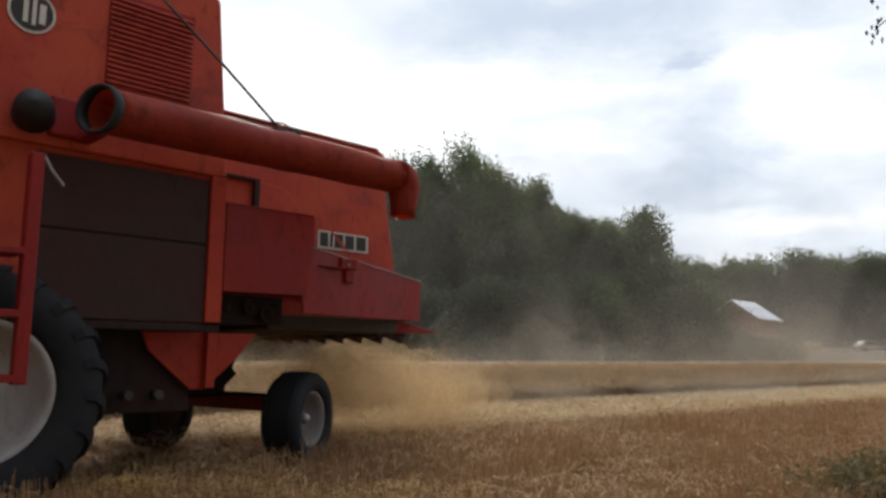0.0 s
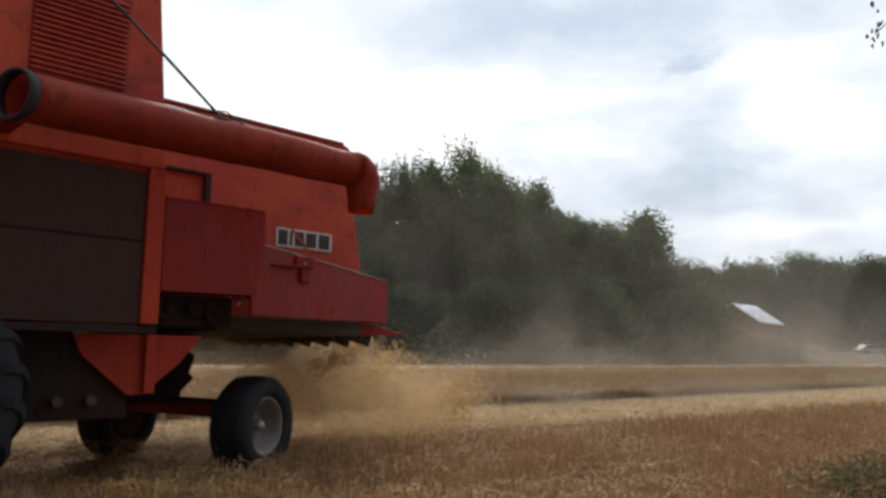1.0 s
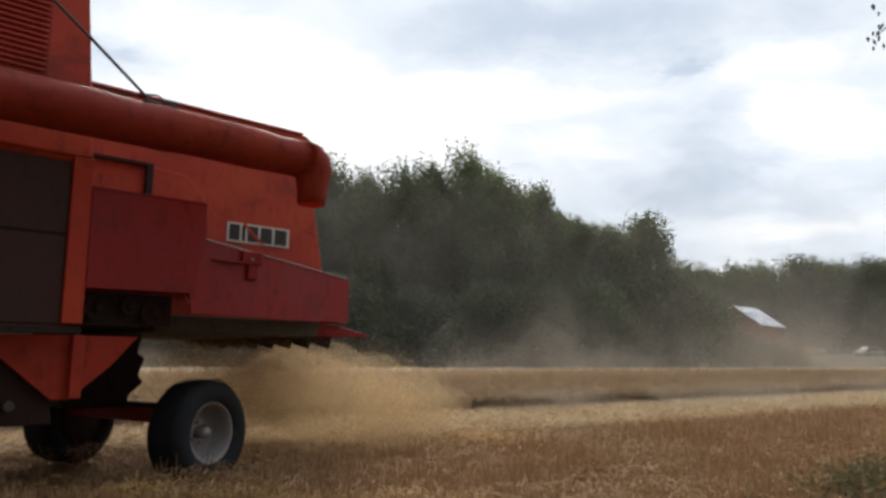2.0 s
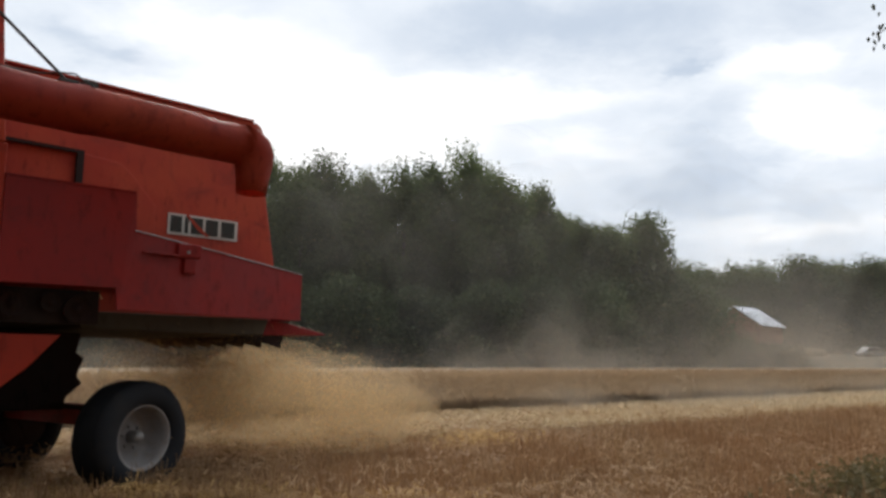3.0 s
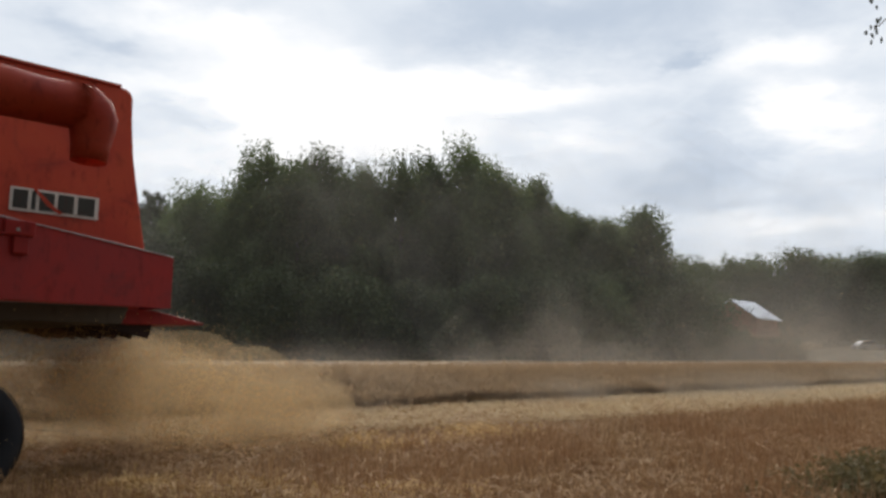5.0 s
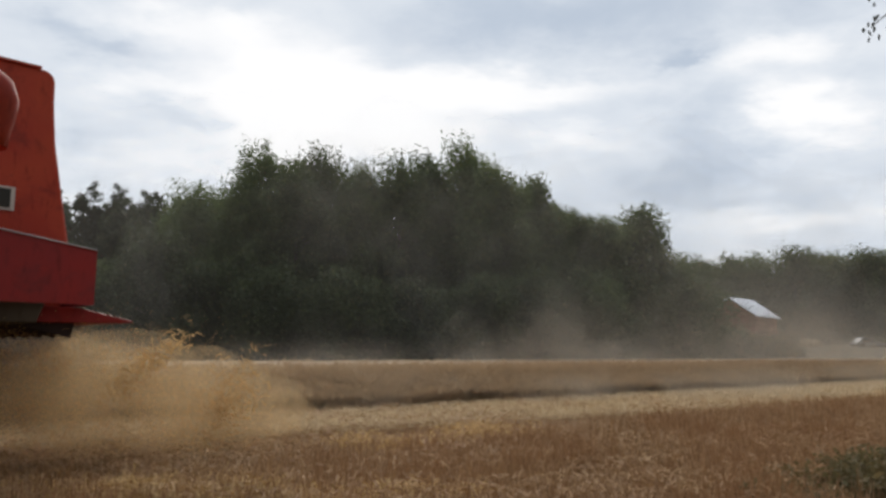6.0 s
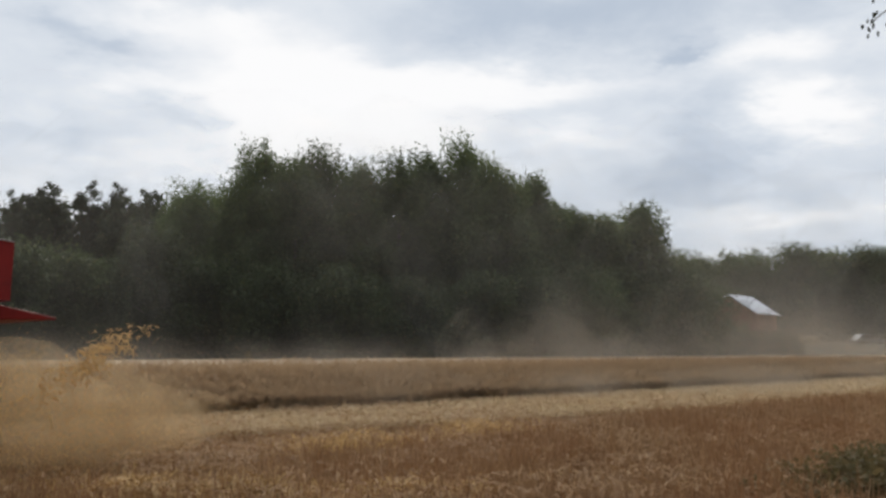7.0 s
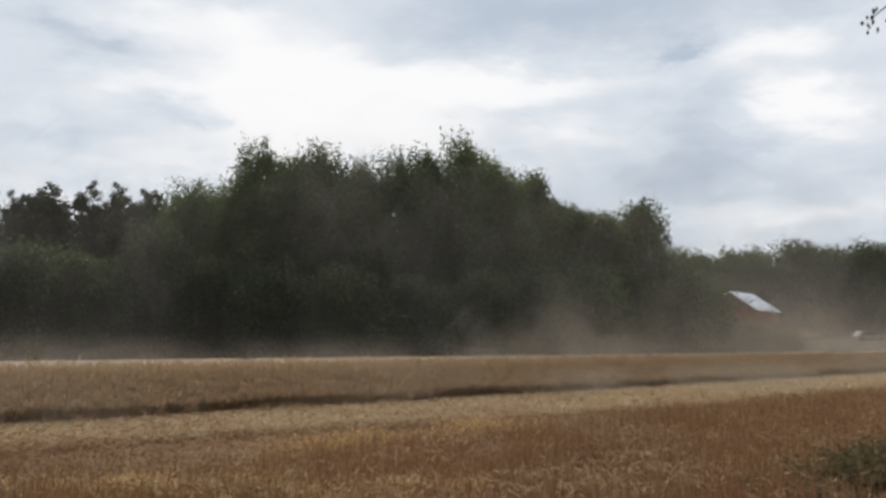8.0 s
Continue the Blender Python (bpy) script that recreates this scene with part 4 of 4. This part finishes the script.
        rod(bm, (rim * 0.34 * math.sin(a), -w * 0.52, rim * 0.34 * math.cos(a)), (rim * 0.34 * math.sin(a), -w * 0.40, rim * 0.34 * math.cos(a)), rim * 0.05, 8)
        part("wheel_nut", bm, STEEL, wheel)
    return wheel


make_body()
make_hood()
make_auger()
make_chassis()
rear_left = make_wheel("rear_wheel", 0.43 * K, 0.37 * K, 0.25 * K, 0, "black rear wheel with a pale rim")
rear_right = make_wheel("rear_wheel", 0.43 * K, 0.37 * K, 0.25 * K, 0, "black rear wheel with a pale rim")
front_left = make_wheel("front_wheel", 0.80 * K, 0.46 * K, 0.47 * K, 20, "large lugged front wheel with a pale rim")
front_right = make_wheel("front_wheel", 0.80 * K, 0.46 * K, 0.47 * K, 20, "large lugged front wheel with a pale rim")


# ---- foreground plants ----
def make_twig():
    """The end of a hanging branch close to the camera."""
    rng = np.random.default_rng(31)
    twig = tagged(new("hanging_twig"), "dark leafy twig end on an added unseen stem", "twig")
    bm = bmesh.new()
    # unseen stem from the ground, added so that the twig hangs from something
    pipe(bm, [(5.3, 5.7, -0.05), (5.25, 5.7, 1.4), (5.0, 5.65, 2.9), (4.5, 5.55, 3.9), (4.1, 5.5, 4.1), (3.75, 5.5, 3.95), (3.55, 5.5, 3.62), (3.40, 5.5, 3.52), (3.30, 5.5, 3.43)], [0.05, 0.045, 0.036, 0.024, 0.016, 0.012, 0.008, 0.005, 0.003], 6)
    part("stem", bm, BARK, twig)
    for i in range(15):
        x = 3.19 + 0.32 * rng.uniform(0, 1) ** 0.7
        z = 3.34 + rng.uniform(0, 0.36) if i else 3.36
        a = radians(rng.uniform(60, 115))
        ln, wd = rng.uniform(0.04, 0.07), rng.uniform(0.009, 0.016)
        d, s = Vector((math.cos(a), rng.uniform(-0.4, 0.4), -math.sin(a))), Vector((math.sin(a), rng.uniform(-0.3, 0.3), math.cos(a)))
        bm = bmesh.new()
        o = Vector((x, 5.5 + rng.uniform(-0.1, 0.1), z))
        rim = [o, o + d * ln * 0.3 + s * wd, o + d * ln * 0.65 + s * wd * 0.8, o + d * ln, o + d * ln * 0.65 - s * wd * 0.8, o + d * ln * 0.3 - s * wd]
        mid = o + d * ln * 0.5 + Vector((0, -0.006, 0))
        c = bm.verts.new(mid)
        vs = [bm.verts.new(q) for q in rim]
        for k in range(6):
            bm.faces.new((c, vs[k], vs[(k + 1) % 6]))
        part("leaf", bm, TWIG_LEAF, twig)


def make_weed(x, y, height, count, seed, leaf=0.05):
    """A tuft of dry weed: arched stems with narrow leaves."""
    rng = np.random.default_rng(seed)
    root = tagged(new("weed"), "tuft of greenish dry weed growing among the stubble", "weed", group="weeds in the stubble")
    root.location = (x, y, 0)
    bm = bmesh.new()
    tips = []
    for i in range(count):
        a, r, h = rng.uniform(0, 6.28), rng.uniform(0.05, 0.3), height * rng.uniform(0.5, 1.0)
        d = Vector((math.cos(a), math.sin(a), 0))
        o = d * rng.uniform(0, 0.08)
        pts = [o, o + d * r * 0.35 + Vector((0, 0, h * 0.6)), o + d * r * 0.75 + Vector((0, 0, h * 0.95)), o + d * r * 1.3 + Vector((0, 0, h * 0.9))]
        pipe(bm, pts, [0.004, 0.003, 0.002, 0.001], 4)
        tips += [pts[1].lerp(pts[2], u) for u in (0, 0.4, 0.8)] + [pts[2].lerp(pts[3], 0.5)]
    part("stem", bm, WEED_LEAF, root)
    c = np.array([tuple(q) for q in tips])
    v, f = leaf_cloud(c, np.full((len(c), 3), 0.03), np.full(len(c), 8), leaf * 0.4, rng)
    sheet_mesh("foliage", v, f, WEED_LEAF, root)


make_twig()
for i, (x, y, h, k) in enumerate([(2.68, 4.75, 0.34, 20), (2.40, 4.9, 0.26, 16), (2.86, 5.1, 0.38, 22), (2.2, 4.7, 0.20, 12), (2.62, 4.6, 0.26, 16), (2.95, 5.3, 0.32, 14), (-4.2, 16.0, 1.0, 4), (-0.6, 17.0, 0.92, 3), (-7.4, 14.0, 1.08, 4), (-9.0, 15.2, 0.96, 3)]):
    make_weed(x, y, h, k, 700 + i)


# ---- dust and chaff ----
def flecks(puffs, size, rng):
    """Specks of dust scattered softly: puffs of (x, y, z, spread x, y, z, count)."""
    out = []
    for x, y, z, sx, sy, sz, n in puffs:
        p = rng.normal(0, 1, (int(n), 3)) * (sx, sy, sz) + (x, y, z)
        out.append(p)
    p = np.concatenate(out)
    p = p[p[:, 2] > 0.02]
    n = len(p)
    a = rng.normal(0, 1, (n, 3)); a /= np.linalg.norm(a, axis=1)[:, None]
    b = np.cross(a, rng.normal(0, 1, (n, 3))); b /= np.linalg.norm(b, axis=1)[:, None]
    s = size * rng.uniform(0.5, 1.5, n)[:, None]
    v = np.stack([p - a * s * 0.5, p + a * s * 0.5, p + b * s * 0.95], 1).reshape(-1, 3)
    return v, np.arange(3 * n).reshape(-1, 3)


def puffs_mesh(name, puffs, mat, label, category="dust", shells=(1.10, 0.78, 0.48)):
    """Billows of dust: lumpy thin-skinned shells one inside the other, puffs of (x, y, z, rx, ry, rz, seed)."""
    bm = bmesh.new()
    bmesh.ops.create_icosphere(bm, subdivisions=3, radius=1.0)
    ball = np.array([v.co[:] for v in bm.verts])
    tris = np.array([[v.index for v in f.verts] for f in bm.faces])
    bm.free()
    vs, fs = [], []
    for x, y, z, rx, ry, rz, seed in puffs:
        for k, shrink in enumerate(shells):
            lump = np.array([1 + 0.55 * noise.noise(Vector(b) * 1.2 + Vector((seed * 3.7, k * 5.1, seed))) for b in ball])
            v = ball * lump[:, None] * shrink * (rx, ry, rz) + (x, y, z)
            v[:, 2] = np.maximum(v[:, 2], 0.01 + 0.004 * k)
            fs.append(tris + len(ball) * len(vs))
            vs.append(v)
    ob = sheet_mesh(name, np.concatenate(vs), np.concatenate(fs), mat)
    ob.data.polygons.foreach_set("use_smooth", np.ones(len(ob.data.polygons), bool))
    return tagged(ob, label, category, kind="stuff")


def make_dust():
    rng = np.random.default_rng(21)
    # the long bank of dust that hangs behind the machine, over the cut strip
    bank = []
    for i in range(56):
        u = rng.uniform(-9, 30)
        clear = float(np.clip(u / 8, 0, 1))             # thinner and farther in where the machine passes
        q = EDGE_AT + EDGE_ALONG * u + EDGE_IN * rng.uniform(-0.6 - 2.8 * clear, 1.5)
        bank.append((q.x, q.y, rng.uniform(0.1, 0.45), rng.uniform(1.2, 1.8 + 1.7 * clear), 0.7 + 0.6 * clear, rng.uniform(0.25, 0.6), i))
    dust = puffs_mesh("dust_bank", bank, VEIL, "thin pale dust hanging over the stubble behind the machine")
    far, settling = [], []
    for i in range(24):
        x = rng.uniform(1, 24)
        big = rng.uniform(0, 1) ** 2 * float(np.clip((x + 4) / 14, 0.12, 1))
        far.append((x, 27 + 0.35 * x + rng.uniform(-3, 3), rng.uniform(0.0, 0.8) + 2.2 * big, rng.uniform(1.2, 3.0) + 2 * big, 1.5, rng.uniform(0.5, 1.2) + 2.8 * big, 70 + i))
    for i in range(46):         # long low drifts over the crop
        x = rng.uniform(-22, 8)
        settling.append((x, 27 + 0.35 * x + rng.uniform(-4, 4), rng.uniform(0.2, 0.7), rng.uniform(2.5, 5.5), 1.8, rng.uniform(0.7, 2.0), 300 + i))
    for i in range(12):         # what has drifted on, low over the meadow
        far.append((rng.uniform(14, 55), 72 + rng.uniform(-4, 4), rng.uniform(0.5, 1.5), rng.uniform(4, 8), 3.0, rng.uniform(1.2, 2.4), 140 + i))
    low = puffs_mesh("low_dust", settling, VEIL_LOW, "thin brownish dust settling over the wheat")
    haze = puffs_mesh("dust_haze", far, VEIL_FAR, "brownish dust haze drifting before the trees")
    # the thin haze that has spread before the whole wood, and deeper still before the far one
    thin = []
    for i in range(22):
        x = -38 + 70 * i / 21 + rng.uniform(-2, 2)
        thin.append((x, 37 + 0.2 * max(x, 0) + rng.uniform(-1.5, 1.5), rng.uniform(2.5, 4.5), rng.uniform(6, 9), 2.5, rng.uniform(6.5, 9), 200 + i))
    for i in range(26):
        thin.append((20 + 70 * i / 25 + rng.uniform(-2, 2), 103 + rng.uniform(-6, 6), rng.uniform(2, 4), rng.uniform(8, 13), 3.0, rng.uniform(5.5, 8), 240 + i))
    puffs_mesh("wood_haze", thin, VEIL_THIN, "thin grey haze of dust before the woods", "haze", (1.05, 0.65))
    # the stream of chaff that pours out under the deflector, in the machine's own space
    spray, billow = [], []
    for i in range(60):
        t = i / 59
        x = -0.5 - 2.9 * t
        z = 1.25 - 0.2 * t - 0.75 * t * t
        for k in range(3):
            spray.append((x * K, (-1.2 + rng.uniform(-1.2, 1.0)) * K, max(z * rng.uniform(0.25, 1.0), 0.15) * K, 0.2 + 0.25 * t, 0.35, 0.10 + 0.12 * t, 720 * (1.1 - t)))
        if i % 5 == 0:
            billow.append((x * K - 0.2, (-1.2 + rng.uniform(-0.9, 0.7)) * K, z * rng.uniform(0.35, 0.8) * K, 0.45 + 0.6 * t, 0.5, 0.28 + 0.2 * t, 90 + i))
    v, f = flecks(spray, 0.0065, rng)
    s = sheet_mesh("chaff_stream", v, f, CHAFF)
    tagged(s, "golden chaff blown out behind the harvester", "chaff", kind="stuff")
    b = puffs_mesh("chaff_dust", billow, VEIL_GOLD, "billowing golden chaff dust behind the harvester")
    return dust, haze, low, s, b


dust_bank, dust_haze, low_dust, chaff_stream, chaff_dust = make_dust()


def make_clumps():
    """Wads of straw thrown out one after another."""
    out = []
    for i in range(9):
        rng = np.random.default_rng(60 + i)
        n = 420
        c = rng.normal(0, 1, (n, 3)) * (0.22, 0.16, 0.05)
        v, f = straws(c, 0.10, 0.008, rng, 0.5)
        w = sheet_mesh("straw_clump", v, f, CHAFF)
        tagged(w, "loose wad of golden straw thrown out by the harvester", "straw clump", kind="stuff")
        out.append(w)
    return out


straw_clumps = make_clumps()


def machine_at(t):
    """Where the machine stands at t seconds."""
    for (t0, x0, y0, a0, s0), (t1, x1, y1, a1, s1) in zip(COMBINE_ROWS, COMBINE_ROWS[1:]):
        if t <= t1:
            k = (t - t0) / (t1 - t0)
            return pose(x0 + (x1 - x0) * k, y0 + (y1 - y0) * k, 0, 0, 0, a0 + (a1 - a0) * k)
    return pose(*COMBINE_ROWS[-1][1:3], 0, 0, 0, COMBINE_ROWS[-1][3])


WADS_AT = (0.55, 0.68, 0.80, 2.2, 4.15, 4.25, 5.55, 5.70, 6.70)      # when each wad leaves the hood


def motions():
    # each wad rides inside the hood, flies out in an arc and lies where it falls
    for i, wad in enumerate(straw_clumps):
        go = WADS_AT[i]
        side = -0.3 - 0.6 * ((i * 7) % 4) / 3
        inside = Matrix.Translation((-0.3 * K, side, 1.42))
        rows = [(0, machine_at(0) @ inside), (go, machine_at(go) @ inside)]
        start = machine_at(go)
        for k in range(1, 6):
            u = 0.13 * k
            if go + u < 7.9:
                rows.append((go + u, start @ Matrix.Translation((-0.3 * K - 4.6 * u, side, max(1.12 - 0.4 * u - 2.0 * u * u, 0.05))) @ pose(0, 0, 0, 10 * k, 12 * k, 15 * k)))
        if rows[-1][0] < 7.4:
            rows.append((rows[-1][0] + 0.1, Matrix.Translation((rows[-1][1].translation.x, rows[-1][1].translation.y, 0.03)) @ pose(0, 0, 0, 0, 0, 40)))
        rows.append((8, rows[-1][1]))
        walk(wad, rows)
    rows = [(t, pose(x, y, 0, 0, 0, a)) for t, x, y, a, s in COMBINE_ROWS]
    walk(combine, rows)
    # the flow of chaff dwindles towards the end and draws back to the hood
    fade = {6.5: 0.1, 7: 0.5, 7.5: 1.3, 8: 2.4}
    stream = [(t, m @ Matrix.Translation((fade.get(t, 0.0), 0, -0.2 * fade.get(t, 0.0)))) for t, m in rows]
    walk(chaff_stream, stream)
    walk(chaff_dust, stream)
    steer = {0: 28, 0.5: 27, 1: 26, 1.5: 25, 3: 19, 3.5: 17, 4: 13, 4.5: 9}
    for wheel, px, py, r, turn in ((rear_left, 0.0, 0.0, 0.455, 1), (rear_right, 0.45, -2.3, 0.44, 1), (front_left, 2.9, 0.52, 0.80, 0), (front_right, 2.9, -2.9, 0.80, 0)):
        mirrored = py < -1      # the far wheels face the other way
        path = []
        for t, x, y, a, s in COMBINE_ROWS:
            spin = math.degrees(s / (r * K))
            swing = radians(steer.get(t, 3)) * turn
            out = (-0.35 if mirrored else 0.35) * turn          # the kingpin stands inboard of the wheel
            cx, cy = px + out * (math.sin(radians(28)) - math.sin(swing)) * turn, py - out * (math.cos(radians(28)) - math.cos(swing)) * turn
            path.append((t, pose(cx * K, cy * K, r * K, 0, -spin if mirrored else spin, turn * steer.get(t, 3) + (180 if mirrored else 0))))
        walk(wheel, path)
    walk(dust_bank, [(0, pose(0, 0, 0)), (4, pose(0.35, 0.3, 0.05)), (8, pose(0.8, 0.7, 0.1))])
    walk(low_dust, [(0, pose(0, 0, 0)), (4, pose(0.4, 0.2, 0.05)), (8, pose(0.9, 0.5, 0.1))])
    walk(dust_haze, [(0, pose(0, 0, 0)), (4, pose(0.4, 0.2, 0.05)), (8, pose(0.9, 0.5, 0.1))])


motions()
